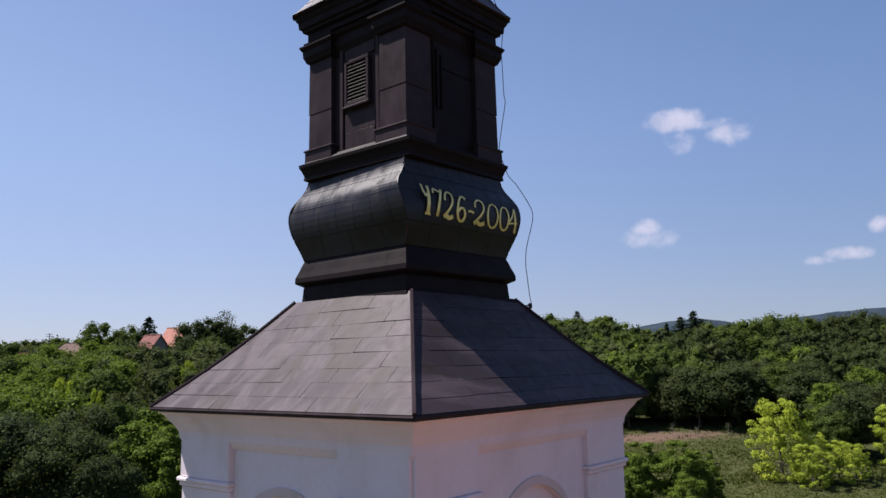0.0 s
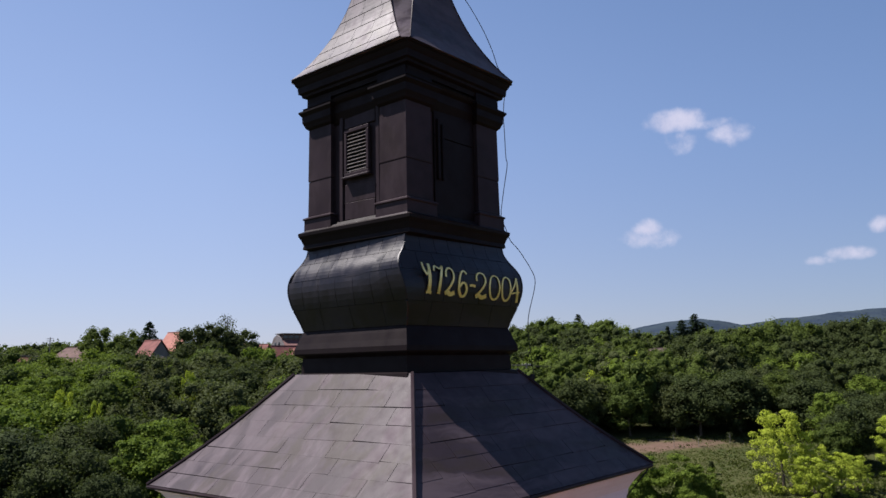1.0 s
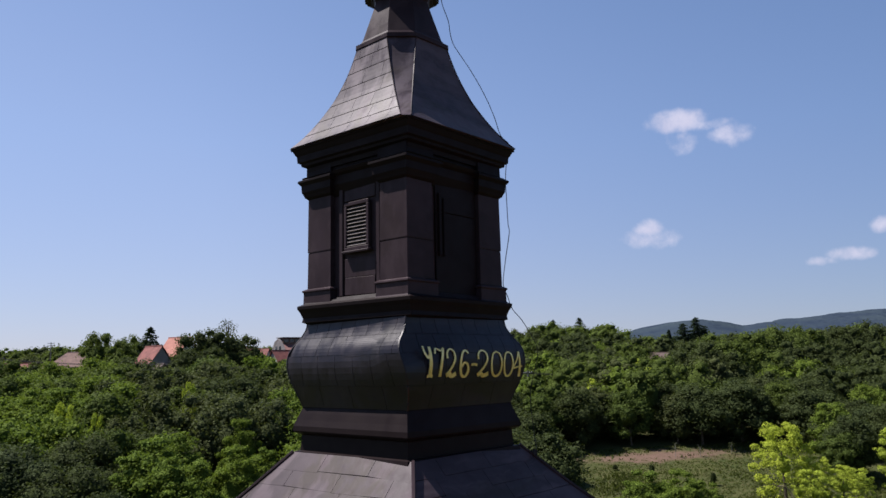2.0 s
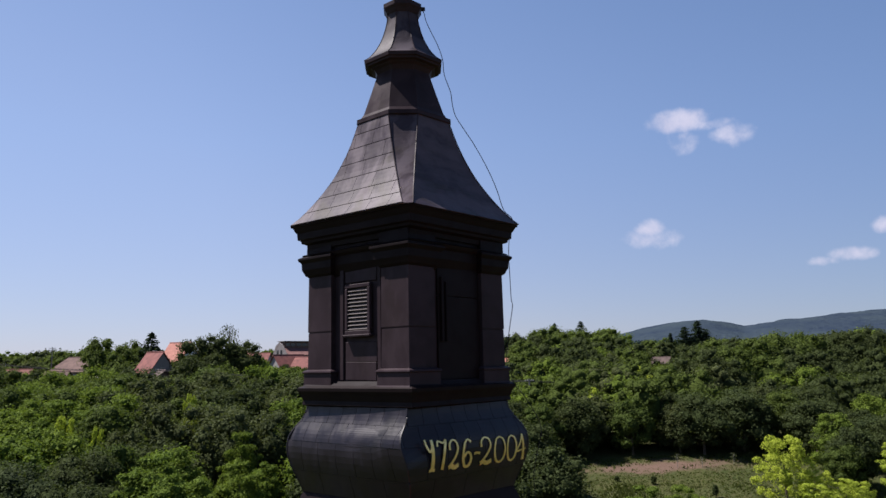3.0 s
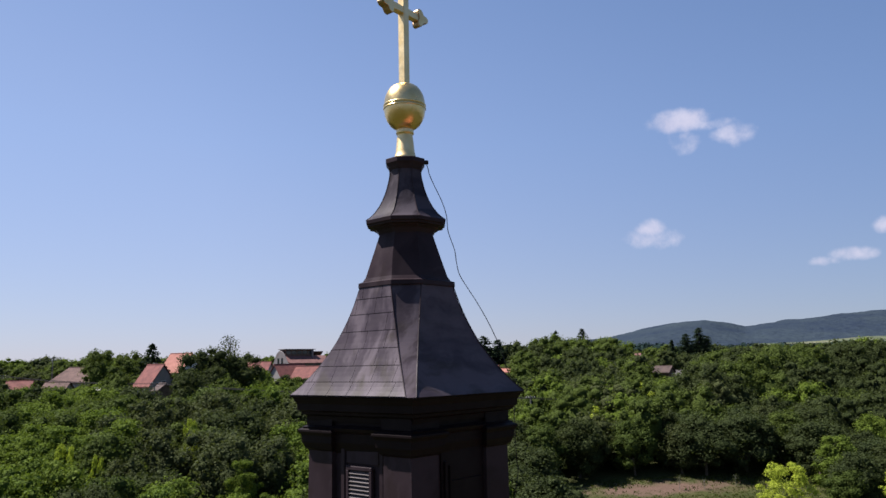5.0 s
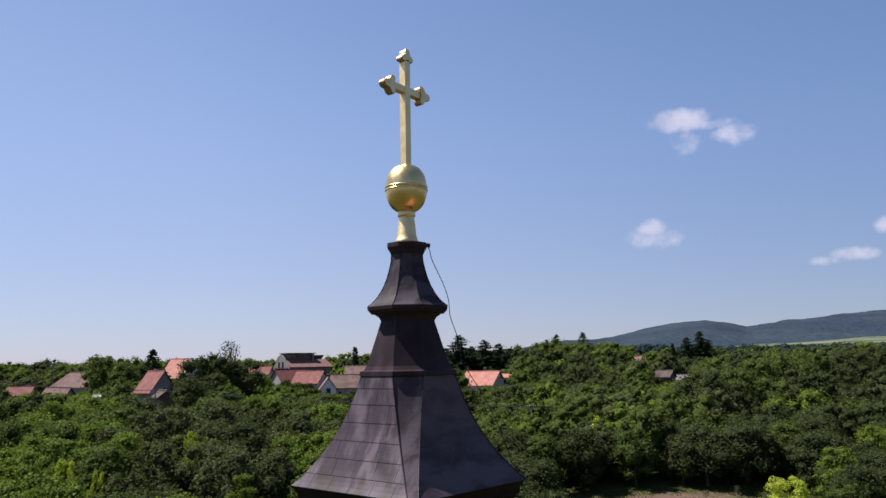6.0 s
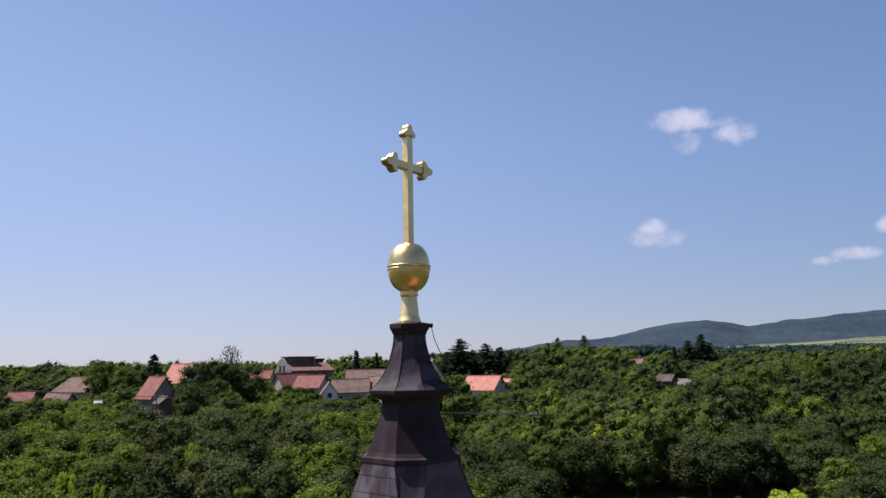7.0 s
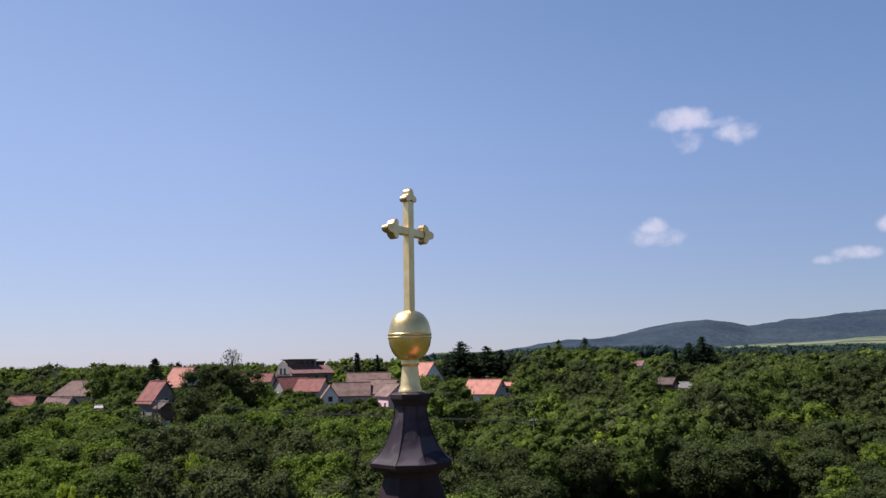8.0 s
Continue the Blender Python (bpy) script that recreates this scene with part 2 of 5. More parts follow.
PINK_TILE = mottled("pale_red_roof_tile", (0.24, 0.096, 0.074), (0.37, 0.160, 0.122), 0.9, 0.85, 0.5, 0.04)
BROWN_TILE = mottled("old_brown_roof_tile", (0.075, 0.046, 0.040), (0.165, 0.104, 0.088), 0.8, 0.9, 0.5, 0.04)
OLD_TILE = mottled("dark_weathered_roof_tile", (0.042, 0.030, 0.028), (0.095, 0.066, 0.058), 0.8, 0.9, 0.5, 0.04)
GREY_ROOF = mottled("grey_roof", (0.08, 0.075, 0.075), (0.14, 0.13, 0.125), 1.1, 0.85, 0.4, 0.03)
GREY_WALL = plaster("grey_house_plaster", (0.30, 0.28, 0.275), (0.21, 0.195, 0.19), 0.5)
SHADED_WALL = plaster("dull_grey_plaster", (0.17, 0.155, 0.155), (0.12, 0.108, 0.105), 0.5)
WHITE_WALL = plaster("white_house_plaster", (0.66, 0.63, 0.64), (0.48, 0.45, 0.43), 0.5)
PINK_WALL = plaster("pink_house_plaster", (0.62, 0.38, 0.44), (0.52, 0.33, 0.37), 0.5)
WOOD = mottled("weathered_dark_wood", (0.075, 0.045, 0.035), (0.15, 0.10, 0.075), 1.5, 0.85)
POLE = mottled("grey_pole", (0.12, 0.11, 0.10), (0.20, 0.19, 0.17), 2.0, 0.85)
GLASS, n, b = material("dark_window_glass", 0.08, 0.0, 0.6)
b.inputs["Base Color"].default_value = (0.02, 0.024, 0.03, 1)


# ---- building tools ----
def part(name, bm, mat, parent=None, label="", smooth=False, m=None):
    """Links a bmesh as ONE mesh object under a thing or a part."""
    me = bpy.data.meshes.new(name)
    bm.to_mesh(me)
    bm.free()
    for q in (mat if isinstance(mat, (list, tuple)) else [mat]):
        me.materials.append(q)
    if smooth:
        me.polygons.foreach_set("use_smooth", [True] * len(me.polygons))
    ob = new(name, me)
    ob.parent = parent
    if m is not None:
        ob.matrix_basis = m
    return tagged(ob, label)


def thing(name, label, category, group="", kind="", m=None):
    ob = tagged(new(name), label, category, group, kind)
    if m is not None:
        ob.matrix_basis = m
    return ob


def add_box(bm, size, m=None, bevel=0.0):
    got = bmesh.ops.create_cube(bm, size=1.0, matrix=(m or Matrix()) @ Matrix.Diagonal((*size, 1)))
    if bevel:
        edges = list({e for v in got["verts"] for e in v.link_edges})
        bmesh.ops.bevel(bm, geom=edges, offset=bevel, segments=1, affect="EDGES")
    return got["verts"]


def box(size, m=None, bevel=0.0):
    bm = bmesh.new()
    add_box(bm, size, m, bevel)
    return bm


def rings_mesh(rings, cap_low=True, cap_high=True, bm=None):
    """A skin through rings of equally many points."""
    bm = bm or bmesh.new()
    rows = [[bm.verts.new(q) for q in r] for r in rings]
    for lo, hi in zip(rows, rows[1:]):
        k = len(lo)
        for i in range(k):
            bm.faces.new((lo[i], lo[(i + 1) % k], hi[(i + 1) % k], hi[i]))
    if cap_low:
        bm.faces.new(rows[0][::-1])
    if cap_high:
        bm.faces.new(rows[-1])
    return bm


def square_ring(z, s, cx=0.0, cy=0.0, sy=None):
    t = s if sy is None else sy
    return [(cx + s, cy + t, z), (cx - s, cy + t, z), (cx - s, cy - t, z), (cx + s, cy - t, z)]


def eight_ring(z, c, w):
    """A square with cut corners: c from the axis to a corner cut, w half the cut's width."""
    s, h = (c + w) / math.sqrt(2), (c - w) / math.sqrt(2)
    return [(s, -h, z), (s, h, z), (h, s, z), (-h, s, z), (-s, h, z), (-s, -h, z), (-h, -s, z), (h, -s, z)]


def lathe(profile, steps=40, cx=0.0, cy=0.0):
    return rings_mesh([[(cx + r * math.cos(2 * math.pi * i / steps), cy + r * math.sin(2 * math.pi * i / steps), z) for i in range(steps)] for r, z in profile])


def tube(points, r, steps=6, taper=1.0):
    pts = [Vector(q) for q in points]
    rings = []
    for i, q in enumerate(pts):
        d = (pts[min(i + 1, len(pts) - 1)] - pts[max(i - 1, 0)]).normalized()
        a = d.cross(Vector((0, 0, 1)) if abs(d.z) < 0.9 else Vector((1, 0, 0))).normalized()
        c = d.cross(a)
        rr = r * (1 + (taper - 1) * i / max(1, len(pts) - 1))
        rings.append([q + rr * (a * math.cos(2 * math.pi * k / steps) + c * math.sin(2 * math.pi * k / steps)) for k in range(steps)])
    bm = rings_mesh(rings)
    bmesh.ops.recalc_face_normals(bm, faces=bm.faces)
    return bm


def smooth_line(points, per=6):
    """A rounded line through the points."""
    p = [Vector(q) for q in points]
    p = [p[0] * 2 - p[1]] + p + [p[-1] * 2 - p[-2]]
    out = []
    for i in range(1, len(p) - 2):
        for k in range(per):
            t = k / per
            out.append(0.5 * (2 * p[i] + (p[i + 1] - p[i - 1]) * t + (2 * p[i - 1] - 5 * p[i] + 4 * p[i + 1] - p[i + 2]) * t * t
                              + (3 * p[i] - p[i - 1] - 3 * p[i + 1] + p[i + 2]) * t ** 3))
    return out + [p[-2]]


# ---- the ground: a valley floor that climbs to a village terrace, then far plain and wooded hills ----
def between(v, rows):
    return float(np.interp(v, [r[0] for r in rows], [r[1] for r in rows]))


def ground_z(x, y):
    z = between(y, [(-4800, -10), (-300, -2), (0, 0), (40, 0.5), (60, 1.7), (80, 4.2), (100, 6.6), (137, 10.8), (172, 12.7), (230, 14.0), (400, 16.0), (800, 16.5), (1500, 17), (4800, 18)])
    z += 1.8 * math.exp(-((y - 78) / 26) ** 2) / (1 + math.exp(max(-50.0, min(50.0, (x + 2) / 6))))
    if y > 400 and x > 0:
        z += min(1.0, x / 160) * between(y, [(400, 0), (800, 6), (1500, 20), (4800, 70)])
    return z + 0.35 * math.sin(x * 0.07 + 1.3) * math.sin(y * 0.06) * min(1.0, max(abs(x), abs(y)) / 30)


def spread(near, step, grow, far):
    out, v = [], 0.0
    while v < far:
        out.append(v)
        v += step if v < near else (v - near) * grow + step
    return out + [far]


half = spread(130, 3.0, 0.12, 4800)
xs = [-v for v in half[:0:-1]] + half
ys = [-v for v in spread(20, 6, 0.3, 4800)[:0:-1]] + spread(240, 3.0, 0.1, 4800)
bm = bmesh.new()
grid = [[bm.verts.new((x, y, ground_z(x, y))) for x in xs] for y in ys]
for j in range(len(ys) - 1):
    for i in range(len(xs) - 1):
        bm.faces.new((grid[j][i], grid[j][i + 1], grid[j + 1][i + 1], grid[j + 1][i]))
ground = part("ground", bm, SOIL_MIX, None, "grassy valley floor with a bare reddish soil strip", True)
tagged(ground, "", "ground", "", "structure")

# ---- the church tower: white shaft, sheet-clad roof, bulb, lantern and spire ----
# It is built with its faces square to x and y and then turned, so that a corner points south.
BASE = 13.0
TURN = 47.2  # degrees by which the lantern and spire are turned
tower = thing("church_tower", "white plastered church tower with dark sheet-metal roof, bulb and lantern", "church tower", m=pose(0, 0, 0, 0, 0, TURN))
# bulb and lantern are set back a little from that turn
BULB_SET, LANTERN_SET = pose(0, 0, 0, 0, 0, -2.2), pose(0, 0, 0, 0, 0, -1.0)
# the shaft stands slightly askew under the lantern
SHAFT = pose(0, 0, 0, 0, 0, -TURN) @ Matrix.Translation((0.048, -0.012, 0)) @ pose(0, 0, 0, 0, 0, 45 + 2.83)
SX, SY = 2.62, 2.38  # half widths of the eaves across x and y
WX, WY = 2.26, 2.02  # half widths of the shaft
FACES = [(180, "x"), (270, "y"), (0, "x"), (90, "y")]


def turned(angle):
    """A face's own axes: x to its side, y into the wall, z up; the face looks along its -y."""
    return pose(0, 0, 0, 0, 0, angle + 90)


def arch_wall(half_w, z0, z1, thick, r, spring, sill):
    """A wall slab with a round-headed opening, in the face's axes, front at y = 0."""
    bm = bmesh.new()
    arc = [(r * math.cos(a), spring + r * math.sin(a)) for a in [math.pi * k / 20 for k in range(21)]]
    hole = [(r, sill)] + arc + [(-r, sill)]
    loops = []
    for y in (0.0, thick):
        outer = [bm.verts.new((x, y, z)) for x, z in ((half_w, z0), (half_w, z1), (-half_w, z1), (-half_w, z0))]
        inner = [bm.verts.new((x, y, z)) for x, z in hole]
        loops.append((outer, inner))
    for outer, inner in loops:
        k = len(inner)
        bm.faces.new((outer[0], outer[3], inner[-1], inner[0]))
        bm.faces.new((outer[0], inner[0], inner[1], outer[1]))
        bm.faces.new((outer[3], outer[2], inner[-2], inner[-1]))
        top = k // 2
        for i in range(1, top):
            bm.faces.new((outer[1], inner[i], inner[i + 1]))
        for i in range(top, k - 2):
            bm.faces.new((outer[2], inner[i], inner[i + 1]))
        bm.faces.new((outer[1], inner[top], outer[2]))
    (o0, i0), (o1, i1) = loops
    for i in range(4):
        bm.faces.new((o0[i], o0[(i + 1) % 4], o1[(i + 1) % 4], o1[i]))
    for i in range(len(i0)):
        bm.faces.new((i0[i], i0[(i + 1) % len(i0)], i1[(i + 1) % len(i0)], i1[i]))
    bmesh.ops.recalc_face_normals(bm, faces=bm.faces)
    return bm


def arch_ring(r0, r1, spring, sill, y0, y1):
    bm = bmesh.new()
    line = [(0, sill)] + [(a, spring) for a in range(0, 181, 9)] + [(180, sill)]
    rings = []
    for a, z in line:
        ca, sa = math.cos(radians(a)), math.sin(radians(a))
        low = z == sill
        pts = [(r * ca, y, (z if low else z + r * sa)) for r, y in ((r0, y0), (r1, y0), (r1, y1), (r0, y1))]
        rings.append(pts)
    bm = rings_mesh(rings)
    bmesh.ops.recalc_face_normals(bm, faces=bm.faces)
    return bm


for angle, axis in FACES:
    across, out = (WY, WX) if axis == "x" else (WX, WY)
    m = SHAFT @ turned(angle) @ Matrix.Translation((0, -out, 0))
    full = across if axis == "x" else across - 0.36
    wall = part("wall", arch_wall(full - 0.003, 0.0, 11.98, 0.35, 0.86, 10.33, 8.6), WHITE, tower, m=m)
    ring = part("archivolt", arch_ring(0.865, 0.965, 10.33, 8.6, -0.022, 0.06), OCHRE_LIME, tower, m=m)
    part("niche_back", box((1.9, 0.06, 3.0), pose(0, 0.12, 9.85)), WHITE, wall)
    for side in (-1, 1):
        w = 1.08
        x = side * (across - w / 2 + 0.045)
        part("pilaster", box((w - 0.012, 0.10, 11.18), pose(x - side * 0.006, -0.012, 5.58), 0.012), WHITE, tower, m=m)
        bm = bmesh.new()
        for z, o, h in ((11.20, 0.022, 0.06), (11.255, 0.05, 0.05), (11.57, 0.012, 0.58)):
            add_box(bm, (w + 2 * o - 0.03, 0.12 + o, h), pose(x, -0.012 - o / 2, z), 0.012)
        part("capital", bm, WHITE, tower, m=m)
# the stepped cornice under the eaves
steps = [(11.68, 0.015), (11.73, 0.05), (11.78, 0.08), (11.87, 0.092), (11.92, 0.12), (11.97, 0.15), (12.02, 0.19), (12.09, 0.235), (12.135, 0.30)]
part("cornice", rings_mesh([square_ring(z, WX + o, sy=WY + o) for z, o in steps]), WHITE, tower, m=SHAFT)

# ---- the hipped main roof ----
EAVE_Z, TOP_Z, TOP_S = 12.20, BASE + 0.60, 1.12
eave = {i: SHAFT @ Vector((a * SX, c * SY, 0)) for i, (a, c) in enumerate(((-1, 1), (-1, -1), (1, -1), (1, 1)))}
crown_at = {i: Vector((a * TOP_S, c * TOP_S, 0)) for i, (a, c) in enumerate(((-1, 1), (-1, -1), (1, -1), (1, 1)))}


def slope_point(face, lat, v, lift=0.0):
    """A point of a roof slope: lat metres along the eave from its middle, v from eave (0) to top (1)."""
    lo_a, lo_b = eave[face].copy(), eave[(face + 1) % 4].copy()
    hi_a, hi_b = crown_at[face].copy(), crown_at[(face + 1) % 4].copy()
    sag = -0.06 * math.sin(math.pi * v)
    lo_a.z = lo_b.z = EAVE_Z
    hi_a.z = hi_b.z = TOP_Z
    a, c = lo_a.lerp(hi_a, v), lo_b.lerp(hi_b, v)
    a.z += sag
    c.z += sag
    d = (c - a).normalized()
    half_w = (c - a).length / 2
    mid = (a + c) / 2
    nrm = d.cross((hi_a + hi_b) / 2 - (lo_a + lo_b) / 2).normalized()
    if nrm.z < 0:
        nrm = -nrm
    return mid + d * max(-half_w, min(half_w, lat)) + nrm * lift, half_w


def prism(quads_low, quads_high, bm=None):
    """A thin slab between two like rows of points (two rows across, several along)."""
    bm = bm or bmesh.new()
    lo = [[bm.verts.new(q) for q in r] for r in quads_low]
    hi = [[bm.verts.new(q) for q in r] for r in quads_high]
    k = len(lo[0])
    for i in range(len(lo) - 1):
        for j in range(k - 1):
            bm.faces.new((hi[i][j], hi[i][j + 1], hi[i + 1][j + 1], hi[i + 1][j]))
        bm.faces.new((lo[i][0], hi[i][0], hi[i + 1][0], lo[i + 1][0]))
        bm.faces.new((hi[i][-1], lo[i][-1], lo[i + 1][-1], hi[i + 1][-1]))
    for j in range(k - 1):
        bm.faces.new((lo[0][j], lo[0][j + 1], hi[0][j + 1], hi[0][j]))
        bm.faces.new((hi[-1][j], hi[-1][j + 1], lo[-1][j + 1], lo[-1][j]))
    bmesh.ops.recalc_face_normals(bm, faces=bm.faces)
    return bm


bm = bmesh.new()
ringset = []
for z, v, o in ((EAVE_Z - 0.05, 0.0, 0.0), (EAVE_Z - 0.012, 0.0, 0.0)):
    ringset.append([(eave[i].x, eave[i].y, z) for i in (3, 0, 1, 2)])
for k in range(1, 9):
    v = k / 8
    ringset.append([tuple(slope_point(i, -9, v, -0.02)[0]) for i in (3, 0, 1, 2)])
roof = part("main_roof", rings_mesh(ringset), ROOF, tower, "hipped roof of weathered grey-brown metal sheets")
rnd = random.Random(4)
ROWS = 8
for face in range(4):
    for row in range(ROWS):
        v0, v1 = row / ROWS, (row + 1) / ROWS
        half_w = slope_point(face, 0, v0)[1]
        w = 0.90
        start = -4.5 + (row % 2) * 0.45 + rnd.uniform(-0.1, 0.1)
        while start < half_w:
            w = 0.90 + rnd.uniform(-0.07, 0.07)
            a, c = start + 0.003, start + w - 0.003
            start += w
            if c < -half_w:
                continue
            lo_w, hi_w = slope_point(face, 0, v0)[1] - 0.01, slope_point(face, 0, v1)[1] - 0.01
            a0, c0, a1, c1 = max(a, -lo_w), min(c, lo_w), max(a, -hi_w), min(c, hi_w)
            if c0 - a0 < 0.03:
                continue
            if c1 - a1 < 0.005:
                mid = max(-hi_w, min(hi_w, (a + c) / 2))
                a1, c1 = mid - 0.003, mid + 0.003
            lift = rnd.uniform(0.0, 0.004)
            sag = [v0 + 0.0015 + rnd.uniform(-0.012, 0.006) * (row > 0) for q in (0, 1)]
            low = [[slope_point(face, q, s, -0.008)[0] for q, s in zip((a0, c0), sag)], [slope_point(face, q, v1, -0.008)[0] for q in (a1, c1)]]
            high = [[slope_point(face, q, s, 0.0025 + lift * 0.7)[0] for q, s in zip((a0, c0), sag)], [slope_point(face, q, v1, 0.002)[0] for q in (a1, c1)]]
            part("roof_sheet", prism(low, high), ROOF, roof)
for i in range(4):
    line = [slope_point(i, -9, v, 0.012)[0] for v in [k / 8 for k in range(9)]]
    part("hip_cap", tube(line, 0.026, 6), DARK, roof)
    a, c = eave[i], eave[(i + 1) % 4]
    part("eave_trim", tube([(a.x, a.y, EAVE_Z - 0.022), (c.x, c.y, EAVE_Z - 0.022)], 0.020, 6), DARK, roof)

# ---- neck, band and bulb: (height over BASE, corner distance) ----
R2 = math.sqrt(2)


def square_loft(name, rows, mat, label="", m=None):
    return part(name, rings_mesh([square_ring(BASE + z, c / R2) for z, c in rows]), mat, tower, label, m=m)


# neck and band are coloured dark for the shade under the bulb
square_loft("neck", [(0.52, 1.60), (0.605, 1.575), (0.615, 1.50), (0.84, 1.475)], SHADE_SHEET, m=BULB_SET)
square_loft("base_band", [(0.82, 1.47), (0.865, 1.59), (0.885, 1.605), (0.95, 1.600), (1.03, 1.555), (1.12, 1.51), (1.21, 1.46)], SHADE_SHEET, m=BULB_SET)
BULB = [(1.20, 1.462), (1.28, 1.495), (1.36, 1.535), (1.44, 1.578), (1.52, 1.62), (1.61, 1.655), (1.70, 1.682), (1.80, 1.694), (1.90, 1.682), (1.98, 1.652), (2.05, 1.602), (2.12, 1.540), (2.19, 1.482), (2.28, 1.430), (2.37, 1.408)]


BULB = [tuple(q)[:2] for q in smooth_line([(z, c, 0.0) for z, c in BULB], 3)]


def bulb_c(z):
    return between(z, BULB)


def lean_over(ob):
    """The sheets wrap unevenly round the south corner, so that its edge swings to one side and back."""
    m = Matrix.Rotation(radians(45), 4, "Z") @ ob.matrix_basis
    back = m.inverted()
    for v in ob.data.vertices:
        q = m @ v.co
        z = q.z - BASE
        near = max(0.0, 1.0 - (q - Vector((0, -1.6, q.z))).length / 0.75)
        q.x += (-0.10 * math.exp(-((z - 1.97) / 0.22) ** 2) + 0.02 * math.exp(-((z - 1.40) / 0.15) ** 2)) * near
        q.y += 0.05 * math.exp(-((z - 1.93) / 0.24) ** 2) * near
        v.co = back @ q
    return ob


bulb = square_loft("bulb", [(z, c - 0.012) for z, c in BULB], BLACKISH, "swelling bulb clad in dark sheet")
lean_over(bulb)
bulb.matrix_basis = BULB_SET
for angle, axis in FACES:
    m = turned(angle)
    for z0, z1, w in ((1.205, 1.50, 0.62), (1.504, 1.902, 0.36), (1.906, 2.15, 0.27), (2.154, 2.365, 0.27)):
        start = -1.4 + rnd.uniform(0, 0.3)
        while start < 1.3:
            a, c = start + 0.003, start + w - 0.003
            start += w
            low, high = [], []
            for k in range(6):
                z = z0 + (z1 - z0) * k / 5
                s = bulb_c(z) / R2
                dz = (bulb_c(z + 0.01) - bulb_c(z - 0.01)) / R2 / 0.02
                lift = 0.005 + 0.004 * (1 - k / 5)
                h = s - 0.004
                qa, qc = max(a, -h), min(c, h)
                if qc - qa < 0.02:
                    qa, qc = (h - 0.004, h) if a > 0 else (-h, -h + 0.004)
                low.append([(q, -s + 0.010, BASE + z) for q in (qa, qc)])
                high.append([(q, -s - lift, BASE + z - lift * dz * 0.0) for q in (qa, qc)])
            if max(-a, c) > 0 and min(c, 1.19) - max(a, -1.19) > 0.05:
                lean_over(part("bulb_sheet", prism(low, high), BLACKISH, bulb, m=m))
    line = [Vector((bulb_c(z) / R2, -bulb_c(z) / R2, BASE + z)) for z, c in BULB]
    lean_over(part("corner_seam", tube(line, 0.014, 5), BLACKISH, bulb, m=m))

# ---- painted dates on the south-east side of the bulb: brush strokes, thin on top and heavy at the foot ----
# a stroke: (width, points across and up, 0 to 1)
ONE = [(0.050, [(0.0, 1.0), (0.06, 0.84), (0.22, 0.70), (0.42, 0.62), (0.58, 0.74)]), (0.075, [(0.62, 0.98), (0.66, 0.70), (0.68, 0.40), (0.66, 0.06)]), (0.06, [(0.40, 0.03), (0.66, 0.05), (0.92, 0.03)])]
SEVEN = [(0.045, [(0.02, 0.78), (0.10, 0.94), (0.32, 0.92), (0.58, 0.88), (0.82, 0.98)]), (0.060, [(0.82, 0.98), (0.66, 0.66), (0.56, 0.36), (0.50, 0.02)])]
TWO = [(0.050, [(0.08, 0.66), (0.10, 0.86), (0.36, 0.99), (0.68, 0.92), (0.78, 0.68), (0.58, 0.42), (0.28, 0.20), (0.05, 0.06)]), (0.085, [(0.05, 0.06), (0.28, 0.11), (0.55, 0.04), (0.90, 0.12)])]
SIX = [(0.055, [(0.86, 0.88), (0.62, 0.98), (0.34, 0.88), (0.16, 0.60), (0.14, 0.28), (0.34, 0.04), (0.66, 0.04), (0.84, 0.24), (0.74, 0.46), (0.46, 0.52), (0.18, 0.36)])]
DASH = [(0.060, [(0.05, 0.46), (0.5, 0.48), (0.95, 0.45)])]
NOUGHT = [(0.045, [(0.50, 0.99), (0.22, 0.88), (0.08, 0.52), (0.20, 0.14), (0.50, 0.01), (0.80, 0.14), (0.92, 0.52), (0.78, 0.88), (0.50, 0.99)])]
FOUR = [(0.040, [(0.62, 0.98), (0.40, 0.66), (0.06, 0.34), (0.46, 0.36), (0.95, 0.40)]), (0.058, [(0.62, 0.98), (0.70, 0.60), (0.74, 0.30), (0.76, -0.02)])]
bm = bmesh.new()
for glyph, x0, x1, high in ((ONE, -0.90, -0.715, 0.41), (SEVEN, -0.70, -0.49, 0.40), (TWO, -0.485, -0.27, 0.38), (SIX, -0.24, -0.02, 0.37), (DASH, 0.0, 0.13, 0.36),
                            (TWO, 0.13, 0.40, 0.37), (NOUGHT, 0.41, 0.68, 0.36), (NOUGHT, 0.69, 0.93, 0.36), (FOUR, 0.91, 1.13, 0.37)):
    for width, pts in glyph:
        line = smooth_line([(x0 + (x1 - x0) * a, c * high * 0.95, 0.0) for a, c in pts], 6)
        sides = []
        for i, q in enumerate(line):
            d = (line[min(i + 1, len(line) - 1)] - line[max(i - 1, 0)]).normalized()
            w = width * 0.30 * (0.78 + 0.34 * abs(d.y)) * (1.25 - 0.45 * q.y / high)
            sides.append([q + Vector((-d.y, d.x, 0)) * w, q - Vector((-d.y, d.x, 0)) * w])
        rows = []
        for pair in sides:
            rows.append([])
            for q in pair:
                z = 1.600 - 0.03 * (q.x + 0.9) / 2.0 + q.y
                rows[-1] += [bm.verts.new((q.x, -bulb_c(z) / R2 - o, BASE + z)) for o in (0.008, 0.018)]
        for lo, hi in zip(rows, rows[1:]):
            for i, j in ((0, 1), (1, 3), (3, 2), (2, 0)):
                bm.faces.new((lo[i], lo[j], hi[j], hi[i]))
bmesh.ops.recalc_face_normals(bm, faces=bm.faces)
